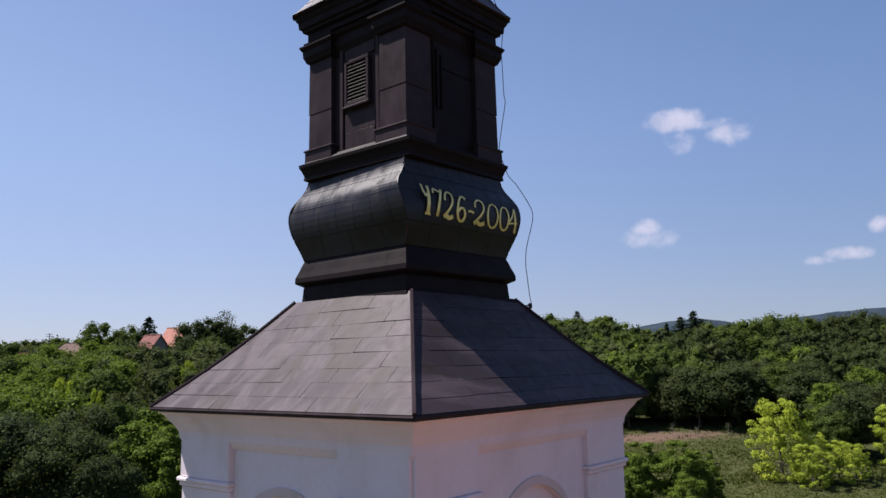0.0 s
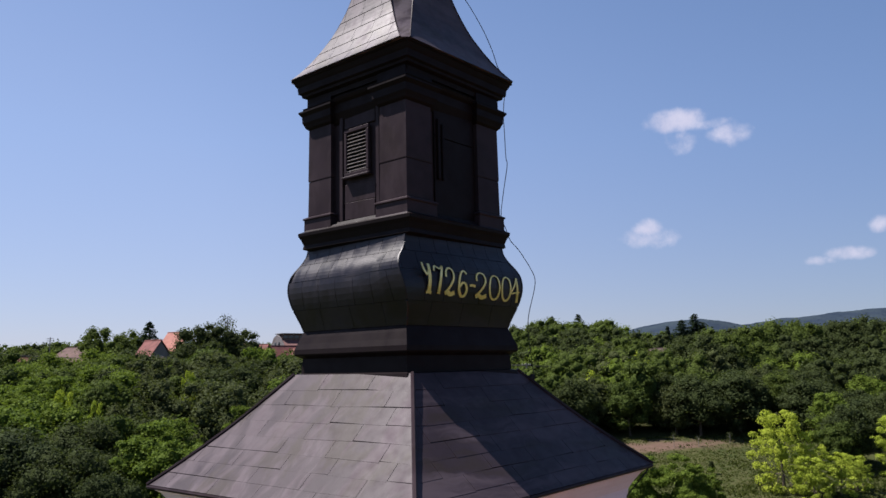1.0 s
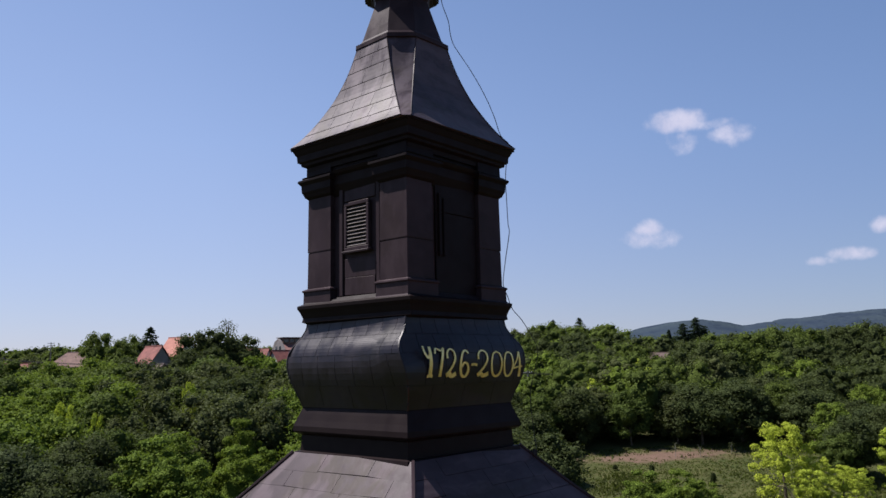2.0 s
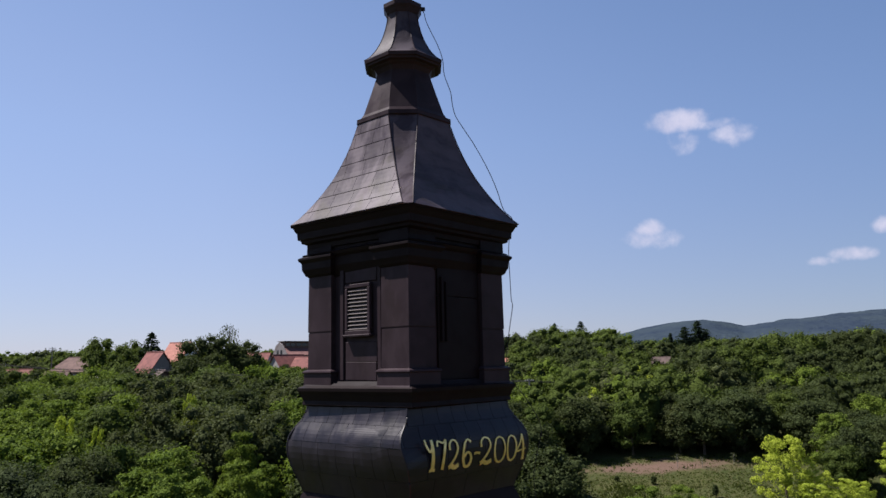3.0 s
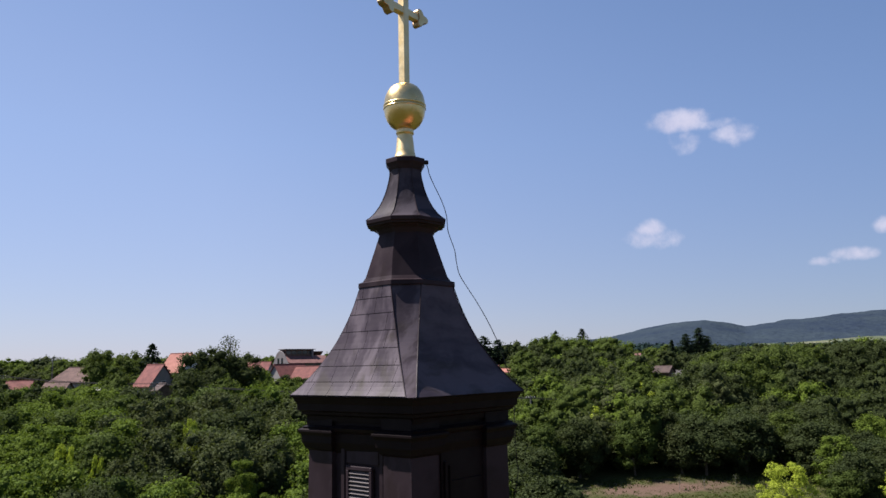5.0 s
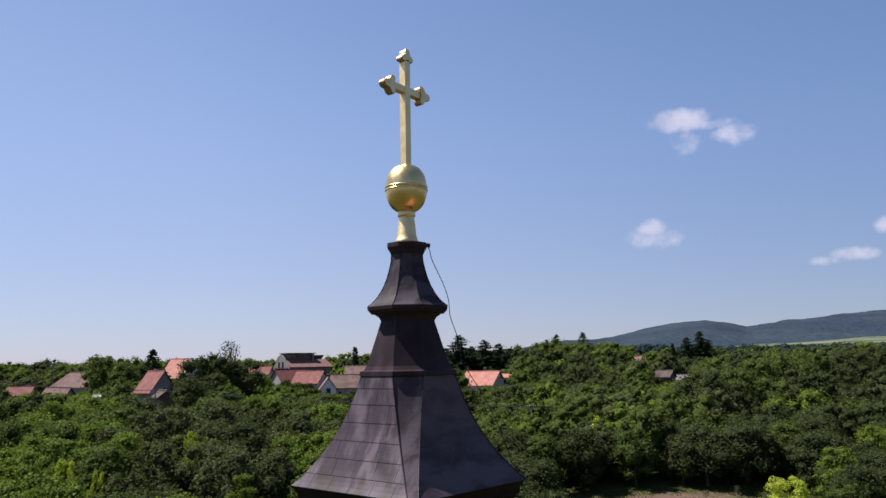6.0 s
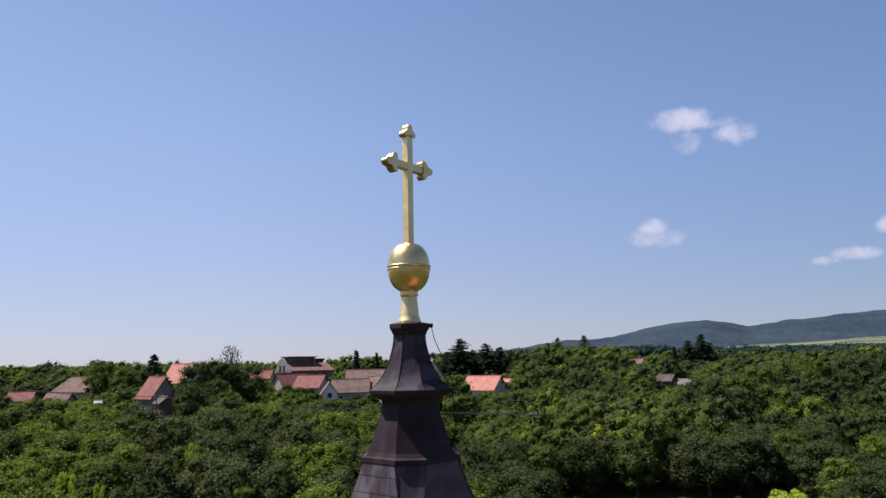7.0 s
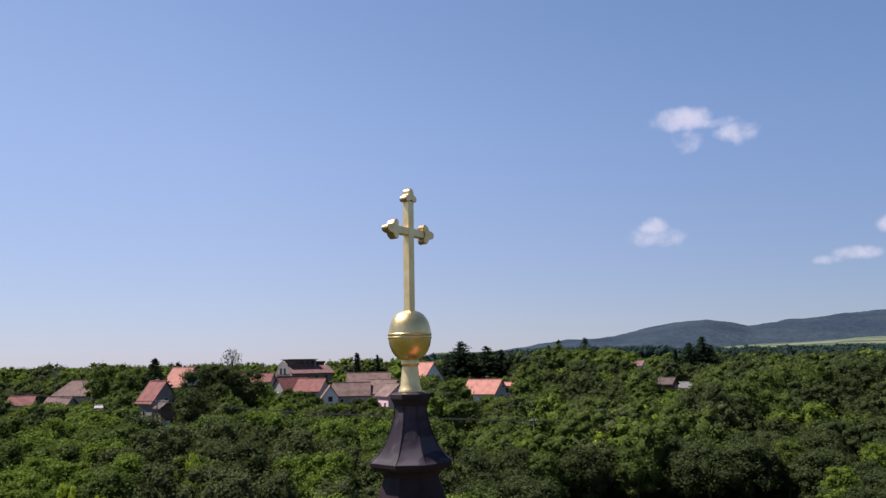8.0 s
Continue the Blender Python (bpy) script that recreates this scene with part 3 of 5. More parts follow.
part("painted_date", bm, PAINT, tower, "yellow-gold brush-painted numerals 1726-2004", m=BULB_SET @ turned(270))

# ---- lantern ----
square_loft("lantern_base", [(2.36, 1.41), (2.385, 1.485), (2.44, 1.47), (2.46, 1.48), (2.52, 1.51), (2.57, 1.550), (2.612, 1.556), (2.645, 1.46), (2.70, 1.40)], SHADE_SHEET)
lantern = part("lantern_core", rings_mesh([square_ring(BASE + z, 0.915) for z in (2.60, 4.75)]), DARK, tower, m=LANTERN_SET)
for angle, axis in FACES:
    m = turned(angle)
    # sloping sill of the bay, coloured darker on the shaded date's side, and the cladding under the louvre
    part("bay_sill", rings_mesh([[(x, y, BASE + z) for x, y, z in q] for q in (
        [(-0.50, -1.045, 2.605), (0.50, -1.045, 2.605), (0.50, -1.045, 2.632), (-0.50, -1.045, 2.632)],
        [(-0.50, -0.84, 2.605), (0.50, -0.84, 2.605), (0.50, -0.84, 2.735), (-0.50, -0.84, 2.735)])]), SHADE_SHEET if angle == 270 else ROOF, lantern, m=m)
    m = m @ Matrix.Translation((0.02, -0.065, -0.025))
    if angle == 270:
        # the bay on the date's side is closed with plain sheet, a narrow batten down one edge; its dark colour holds
        # that side's shade
        part("bay_sheet", box((0.86, 0.03, 1.10), pose(0.03, -0.862, BASE + 3.28), 0.004), SHADE_SHEET, lantern, m=m)
        part("bay_sheet", box((0.86, 0.03, 0.62), pose(0.03, -0.862, BASE + 4.15), 0.004), SHADE_SHEET, lantern, m=m)
        part("bay_batten", box((0.05, 0.05, 0.86), pose(-0.33, -0.885, BASE + 3.66), 0.008), SHADE_SHEET, lantern, m=m)
        part("bay_batten", box((0.035, 0.04, 0.80), pose(-0.24, -0.885, BASE + 3.63), 0.008), SHADE_SHEET, lantern, m=m)
        continue
    part("bay_sheet", box((0.60, 0.03, 0.24), pose(0.03, -0.868, BASE + 2.86, 0, 1.2), 0.004), DARK, lantern, m=m)
    part("bay_sheet", box((0.62, 0.03, 0.26), pose(0.03, -0.862, BASE + 3.115, 0, 1.2), 0.004), DARK, lantern, m=m)
    for side in (-1, 1):
        part("bay_post", box((0.07, 0.05, 1.52), pose(0.03 + side * 0.37, -0.87, BASE + 3.5), 0.006), DARK, lantern, m=m)
    window = part("louvre_window", box((0.44, 0.05, 0.66), pose(0.0, -0.845, BASE + 3.69), 0.004), BLACKISH, tower, "dark louvred vent in a metal frame", m=LANTERN_SET @ m)
    for x, z, w, h in ((0, 0.315, 0.50, 0.055), (0, -0.315, 0.50, 0.055), (-0.222, 0, 0.055, 0.573), (0.222, 0, 0.055, 0.573)):
        part("frame", box((w, 0.055, h), pose(x, -0.895, BASE + 3.69 + z), 0.008), DARK, window)
    for i in range(11):
        part("slat", box((0.386, 0.055, 0.010), pose(0.0, -0.895, BASE + 3.432 + i * 0.0515, 42), 0.0), SLAT, window)
    part("sill", box((0.54, 0.09, 0.035), pose(0.0, -0.905, BASE + 3.335, 8), 0.008), DARK, window)
    part("bay_sheet", box((0.62, 0.03, 0.40), pose(0.03, -0.865, BASE + 4.26), 0.004), DARK, lantern, m=m)
# corner piers with pedestals and stepped caps, clad in sheets
POST, PH = 0.7465, 0.2465
for sx, sy in ((-1, 1), (-1, -1), (1, -1), (1, 1)):
    m = LANTERN_SET @ Matrix.Translation((sx * POST, sy * POST, BASE))
    pier = part("pilaster", rings_mesh([square_ring(z, PH - 0.01) for z in (2.6, 4.6)]), DARK, tower, m=m)
    for z0, z1 in ((2.86, 3.38), (3.386, 4.20)):
        part("cladding_sheet", rings_mesh([square_ring(z0, PH + 0.002), square_ring(z0 + 0.012, PH + 0.004), square_ring(z1 - 0.004, PH - 0.002)]), DARK, pier)
    part("pedestal", rings_mesh([square_ring(z, PH + o) for z, o in ((2.60, 0.055), (2.625, 0.06), (2.65, 0.045), (2.805, 0.043), (2.822, 0.062), (2.840, 0.058), (2.865, 0.008))]), DARK, pier)
    # capitals and cornices carry their shade in the sheet's colour
    part("capital", rings_mesh([square_ring(z, PH + o) for z, o in ((4.17, 0.0), (4.20, 0.035), (4.24, 0.050), (4.28, 0.070), (4.375, 0.075), (4.395, 0.090), (4.425, 0.112), (4.45, 0.112), (4.50, 0.02), (4.60, 0.018), (4.68, 0.018))]), SHADE_SHEET, pier)
square_loft("entablature", [(4.15, 1.30), (4.20, 1.34), (4.30, 1.40), (4.42, 1.41), (4.45, 1.47), (4.49, 1.50), (4.53, 1.36), (4.66, 1.36)], SHADE_SHEET)
square_loft("upper_cornice", [(4.575, 1.41), (4.64, 1.425), (4.665, 1.505), (4.70, 1.515), (4.72, 1.565), (4.81, 1.575), (4.835, 1.60), (4.89, 1.635), (4.90, 1.665), (4.92, 1.668)], SHADE_SHEET)

# ---- the spire: flared square roof that turns into an octagon, collar, skirt and cap ----
SPIRE = [(4.945, 1.668, 0.05), (5.05, 1.535, 0.062), (5.20, 1.385, 0.078), (5.34, 1.262, 0.094), (5.48, 1.153, 0.11), (5.65, 1.035, 0.128), (5.83, 0.935, 0.147), (6.01, 0.848, 0.166), (6.19, 0.775, 0.184), (6.46, 0.685, 0.21)]

SPIRE = [(4.92 + (q[0] - 4.945) * 0.990, q[1] - 0.020 * (q[0] - 4.945) / 1.515, q[2] + 0.016 * (6.46 - q[0]) / 1.515) for q in smooth_line(SPIRE, 3)]


def spire_at(z):
    return between(z, [r[:2] for r in SPIRE]), between(z, [(r[0], r[2]) for r in SPIRE])


def untwist(ob):
    """The spire's upper part is set a few degrees back from the lantern's turn."""
    m = ob.matrix_basis
    back = m.inverted()
    for v in ob.data.vertices:
        q = m @ v.co
        up = max(0.0, min(1.0, (q.z - BASE - 4.92) / 1.45))
        v.co = back @ (Matrix.Rotation(radians(-0.9 - 2.1 * up), 3, "Z") @ q)
    return ob


spire = part("spire_roof", rings_mesh([eight_ring(BASE + z, c - 0.008, w) for z, c, w in SPIRE]), SPIRE_SHEET, tower, "flared spire roof clad in metal sheets")
untwist(spire)
for angle, axis in FACES:
    m = turned(angle)
    heights = [4.925, 5.10, 5.31, 5.54, 5.78, 6.02, 6.24, 6.415]
    for z0, z1 in zip(heights, heights[1:]):
        if angle == 270:
            continue  # one smooth sheet on the date's side
        w = 0.40
        start = -1.3 + rnd.uniform(0, 0.36)
        while start < 1.2:
            a, c = start + 0.003, start + w - 0.003
            start += w
            low, high = [], []
            for k in range(4):
                z = z0 + 0.003 + (z1 - z0 - 0.003) * k / 3
                cc, ww = spire_at(z)
                s, h = (cc + ww) / R2, (cc - ww) / R2 - 0.004
                qa, qc = max(a, -h), min(c, h)
                if qc - qa < 0.006:
                    qa, qc = (h - 0.006, h) if a > 0 else (-h, -h + 0.006)
                lift = 0.004 + 0.007 * (1 - k / 3)
                low.append([(q, -s + 0.012, BASE + z) for q in (qa, qc)])
                high.append([(q, -s - lift * 0.6, BASE + z + lift * 0.6) for q in (qa, qc)])
            if high[0][1][0] - high[0][0][0] > 0.03:
                untwist(part("roof_sheet", prism(low, high), SPIRE_SHEET, spire, m=m))
    for side in (-1, 1):
        line = []
        for z, cc, ww in SPIRE:
            line.append(((cc - ww) / R2 * side, -(cc + ww) / R2, BASE + z))
        untwist(part("edge_seam", tube(line, 0.008, 5), DARK, spire, m=m))


def eight_loft(name, rows, mat, label=""):
    ob = part(name, rings_mesh([eight_ring(BASE + z, c, w) for z, c, w in rows]), mat, tower, label)
    return untwist(ob)


eight_loft("collar", [(6.405, 0.66, 0.20), (6.418, 0.692, 0.207), (6.478, 0.688, 0.207), (6.498, 0.63, 0.20), (6.55, 0.595, 0.20)], DARK)
eight_loft("spire_shaft", [(6.49, 0.61, 0.20), (6.70, 0.54, 0.195), (6.90, 0.475, 0.182), (7.22, 0.375, 0.155)], DARK)
eight_loft("skirt_soffit", [(7.17, 0.38, 0.150), (7.20, 0.39, 0.150), (7.26, 0.425, 0.160), (7.285, 0.470, 0.172), (7.30, 0.475, 0.174), (7.31, 0.540, 0.194), (7.335, 0.545, 0.196), (7.345, 0.572, 0.205), (7.395, 0.578, 0.207), (7.40, 0.572, 0.204)], DARK)
SKIRT_ROWS = [tuple(q) for q in smooth_line([(7.397, 0.574, 0.205), (7.46, 0.495, 0.180), (7.56, 0.415, 0.156), (7.68, 0.348, 0.136), (7.82, 0.292, 0.118), (7.96, 0.254, 0.104), (8.07, 0.232, 0.096), (8.18, 0.226, 0.093)], 4)]
skirt = eight_loft("skirt_roof", SKIRT_ROWS, SKIRT, "small flared octagonal skirt roof")
eight_loft("cap", [(8.165, 0.222, 0.092), (8.185, 0.240, 0.099), (8.235, 0.262, 0.108), (8.27, 0.286, 0.118), (8.33, 0.287, 0.118), (8.34, 0.275, 0.114), (8.36, 0.16, 0.066)], DARK)
for k in range(8):
    line = [Vector(eight_ring(BASE + z, c + 0.002, w)[k]) for z, c, w in SKIRT_ROWS]
    untwist(part("edge_seam", tube(line, 0.007, 5), DARK, skirt))

# ---- gilded finial: neck, ball and trefoil cross ----
finial = thing("cross_finial", "gilded ball and trefoil cross on top of the spire", "cross", m=pose(0, 0, BASE - 0.028))
part("neck", lathe([(0.172, 8.375), (0.176, 8.40), (0.160, 8.43), (0.142, 8.50), (0.118, 8.74), (0.113, 8.765), (0.132, 8.775), (0.135, 8.795), (0.128, 8.81), (0.132, 8.825), (0.128, 8.845), (0.112, 8.855), (0.10, 8.90)], 36), GOLD, finial, smooth=True)
prof = [(0.10, 8.835), (0.17, 8.868), (0.225, 8.915), (0.268, 8.98), (0.298, 9.06), (0.312, 9.14), (0.314, 9.165)]
top = [(0.314, 9.215), (0.311, 9.25), (0.302, 9.31), (0.284, 9.38), (0.255, 9.44), (0.21, 9.50), (0.15, 9.54), (0.08, 9.562), (0.02, 9.568)]
ball = part("ball", lathe(prof + top, 48), BRIGHT_GOLD, finial, smooth=True)
part("ball_band", lathe([(0.306, 9.150), (0.320, 9.156), (0.325, 9.167), (0.321, 9.178), (0.314, 9.186), (0.314, 9.196), (0.321, 9.204), (0.325, 9.215), (0.320, 9.226), (0.306, 9.232)], 48), BRIGHT_GOLD, ball, smooth=True)


def trefoil(depth):
    """The end of an arm: a plate with three rounded lobes, growing along +x from 0; its rim is slightly bevelled."""
    outline = []
    for k in range(41):
        a = radians(-160 + 8 * k)
        r = 0.111 + 0.033 * math.cos(a * 360 / 112) - 0.030 * max(0.0, abs(a) - radians(118))
        outline.append((0.105 + r * math.cos(a), r * math.sin(a)))
    bm = rings_mesh([[(0.105 + (x - 0.105) * f, y * f, z) for x, y in outline] for z, f in ((-depth / 2, 0.93), (-depth / 2 + 0.012, 1.0), (depth / 2 - 0.012, 1.0), (depth / 2, 0.93))])
    bmesh.ops.recalc_face_normals(bm, faces=bm.faces)
    for f in bm.faces:
        f.material_index = 0 if abs(f.normal.z) > 0.95 else 1
    return bm


cross = part("cross", box((0.115, 0.125, 1.70), pose(0, 0, 9.55 + 0.80), 0.006), GOLD, finial, m=pose(0, 0, 0, 0, 0, 47))
droop = Matrix.Translation((0, 0, 10.735)) @ pose(0, 0, 0, 0, 2.0, 0)
part("arm", box((0.70, 0.105, 0.115), None, 0.006), GOLD, cross, m=droop)
for spin, at, big in ((0, droop @ Vector((0.240, 0, 0)), 1.08), (180, droop @ Vector((-0.240, 0, 0)), 1.08), (90, Vector((0, 0, 11.165)), 0.92)):
    m = Matrix.Translation(at) @ pose(0, 0, 0, 90, 0, 0) @ pose(0, 0, 0, 0, 0, spin) @ Matrix.Diagonal((big, big, 1, 1))
    part("trefoil_end", trefoil(0.135), [GOLD, BRONZE], cross, m=m)

# ---- lightning conductor cable down the east corner ----
hi = [(0.29, 21.32), (0.33, 21.25), (0.36, 21.12), (0.43, 20.95), (0.53, 20.73), (0.60, 20.50), (0.62, 20.26), (0.71, 19.98), (0.735, 19.78), (0.78, 19.60), (0.91, 19.38), (1.05, 19.15), (1.23, 18.80), (1.37, 18.45), (1.46, 18.15), (1.60, 18.02)]
lo = [(1.60, 17.90), (1.57, 17.58), (1.575, 17.28), (1.585, 16.87), (1.60, 16.74), (1.53, 16.33), (1.48, 15.95), (1.54, 15.76), (1.61, 15.56), (1.74, 15.40), (1.90, 15.13), (1.965, 14.96), (1.945, 14.78), (1.85, 14.42), (1.83, 14.16), (1.85, 13.92), (1.87, 13.70), (1.83, 13.50)]
cable = thing("lightning_conductor_cable", "thin dark loose cable hanging down the spire", "cable")
line = [(x, 0.02 if k < 15 else 0.10, z) for k, (x, z) in enumerate(hi)] + [(x, 0.45 if k < len(lo) - 1 else 0.02, z) for k, (x, z) in enumerate(lo)]
part("wire", tube(smooth_line(line, 4), 0.006, 5), WIRE, cable)
tip = eave[2]
corner = Matrix.Rotation(radians(TURN), 4, "Z") @ Vector((tip.x, tip.y, EAVE_Z))
hip_top = Matrix.Rotation(radians(TURN), 4, "Z") @ Vector((TOP_S, -TOP_S, TOP_Z))
run = [Vector((1.80, 0.0, 13.52))] + [hip_top.lerp(corner, k) + Vector((0, 0, 0.036 - 0.06 * math.sin(math.pi * k))) for k in (0.08, 0.2, 0.35, 0.5, 0.65, 0.8, 0.97)]
part("wire", tube(run, 0.012, 5), WIRE, cable)
part("clamp", box((0.05, 0.05, 0.08), pose(1.80, 0, 13.50), 0.008), WIRE, cable)
part("clamp", box((0.07, 0.04, 0.06), pose(0.31, 0, 21.31), 0.008), WIRE, cable)
down = [corner + Vector((-0.02, 0, 0.02)), corner + Vector((-0.10, 0.0, -0.12)), corner + Vector((-0.42, -0.02, -0.45)), corner + Vector((-0.46, -0.02, -1.2)), corner + Vector((-0.46, -0.02, -12.1))]
part("down_rod", tube(down, 0.014, 5), WIRE, cable, "rusty down rod")

# ---- the nave, which runs out from the tower's south-east side, under the flight ----
nave = thing("church_nave", "church nave with white walls and red tiled roof", "church nave", m=pose(0, 0, 0, 0, 0, 45 + 2.83))
NL, NH, NE, NR = 19.0, 5.2, 4.4, 8.5
pent = [(-NH, -0.3), (NH, -0.3), (NH, NE), (0, NR - 0.15), (-NH, NE)]
bm = rings_mesh([[(x, y, z) for x, z in pent] for y in (-WY - NL, -WY - 0.05)])
bmesh.ops.recalc_face_normals(bm, faces=bm.faces)
part("wall", bm, WHITE, nave)
for s in (-1, 1):
    k = (NR - NE) / NH
    low = [[(s * (NH + 0.4), -WY - NL - 0.4, NE - 0.4 * k), (s * (NH + 0.4), -WY - 0.06, NE - 0.4 * k)], [(0, -WY - NL - 0.4, NR), (0, -WY - 0.06, NR)]]
    high = [[(q[0], q[1], q[2] + 0.14) for q in r] for r in low]
    slope = part("roof_slope", prism(low, high), NAVE_TILE, nave)
    for i in range(22):
        v0, v1 = i / 22, (i + 1.15) / 22
        ends = (-WY - NL - 0.42, -WY - 0.07)
        low = [[(s * (NH + 0.4) * (1 - v), y, NE - 0.4 * k + (NR - NE + 0.4 * k) * v + 0.142) for y in ends] for v in (v0, min(1.0, v1))]
        high = [[(q[0], q[1], q[2] + h) for q in r] for r, h in zip(low, (0.05, 0.012))]
        part("tile_course", prism(low, high), NAVE_TILE, slope)
part("ridge_cap", tube([(0, -WY - NL - 0.4, NR + 0.12), (0, -WY - 0.07, NR + 0.12)], 0.12, 8), NAVE_TILE, nave)
for s in (-1, 1):
    for i in range(4):
        win = part("window", box((0.12, 1.1, 1.8), pose(s * (NH + 0.02), -WY - 3.0 - i * 4.2, 2.3), 0.03), WHITE, nave)
        part("pane", box((0.06, 0.85, 1.55), pose(s * (NH + 0.07), -WY - 3.0 - i * 4.2, 2.3)), GLASS, win)

# ---- the village: houses on the terrace north of the church ----
def gable_house(name, label, x, y, ridge_z, w, d, wall_h, roof_h, turn, roof_mat, wall_mat, windows=((0.0, 0.5),), chimney=None, hip=0.0, base_z=None, overhang=0.35, category="house", door=None):
    """Gables look along the house's own -y and +y; the ridge runs along y. windows: (across, up) on the -y gable; hip pulls the ridge in."""
    z0 = ridge_z - roof_h - wall_h
    turn += math.degrees(math.atan2(-x, y + 11.0))  # turn is told from the line of sight of the church
    h = thing(name, label, category, "village houses", m=pose(x, y, z0, 0, 0, turn))
    low = min(0.0, ground_z(x, y) - z0) - 0.3
    if hip:
        body = rings_mesh([square_ring(low, w / 2, sy=d / 2), square_ring(wall_h, w / 2, sy=d / 2)])
    else:
        pent = [(-w / 2, low), (w / 2, low), (w / 2, wall_h), (0, wall_h + roof_h - 0.12), (-w / 2, wall_h)]
        body = rings_mesh([[(a, s * d / 2, c) for a, c in pent] for s in (-1, 1)])
    bmesh.ops.recalc_face_normals(body, faces=body.faces)
    wall = part("wall", body, wall_mat, h)
    k = roof_h / (w / 2)
    ex, ez = w / 2 + overhang, wall_h - overhang * k
    ey = d / 2 + overhang
    top = wall_h + roof_h
    for s in (-1, 1):
        yr = ey - hip
        low_r = [[(s * ex, -ey, ez), (s * ex, ey, ez)], [(0, -yr, top), (0, yr, top)]]
        high_r = [[(q[0], q[1], q[2] + 0.16) for q in r] for r in low_r]
        slope = part("roof_slope", prism(low_r, high_r), roof_mat, h)
        if hip:
            low_r = [[(-ex, s * ey, ez), (ex, s * ey, ez)], [(-0.02, s * yr, top), (0.02, s * yr, top)]]
            high_r = [[(q[0], q[1], q[2] + 0.16) for q in r] for r in low_r]
            part("roof_slope", prism(low_r, high_r), roof_mat, h)
    part("ridge_cap", tube([(0, -ey + hip, top + 0.15), (0, ey - hip, top + 0.15)], 0.13, 6), roof_mat, h)
    for a, c in windows:
        win = part("window", box((1.0, 0.10, 1.15), pose(a * w, -d / 2 - 0.02, c * wall_h + 0.4), 0.02), WHITE_WALL if wall_mat is not WHITE_WALL else WOOD, h)
        part("pane", box((0.78, 0.06, 0.92), pose(a * w, -d / 2 - 0.06, c * wall_h + 0.4)), GLASS, win)
    for i in range(max(1, int(d // 3.5)) if w > 2 else 0):
        for s in (-1, 1):
            q = -d / 2 + (i + 0.5) * d / max(1, int(d // 3.5))
            win = part("window", box((0.10, 1.0, 1.15), pose(s * (w / 2 + 0.02), q, wall_h * 0.55), 0.02), WHITE_WALL if wall_mat is not WHITE_WALL else WOOD, h)
            part("pane", box((0.06, 0.78, 0.92), pose(s * (w / 2 + 0.06), q, wall_h * 0.55)), GLASS, win)
    if door:
        part("door", box((0.95, 0.10, 2.05), pose(door * w, -d / 2 - 0.03, low + 1.3), 0.02), WOOD, h)
    if chimney:
        cx, cy = chimney
        ch = part("chimney", box((0.5, 0.5, 1.5), pose(cx * w, cy * d, top - abs(cx) * w * k + 0.35), 0.03), BROWN_TILE, h)
        part("chimney_cap", box((0.64, 0.64, 0.10), pose(cx * w, cy * d, top - abs(cx) * w * k + 1.15), 0.02), GREY_WALL, ch)
    return h


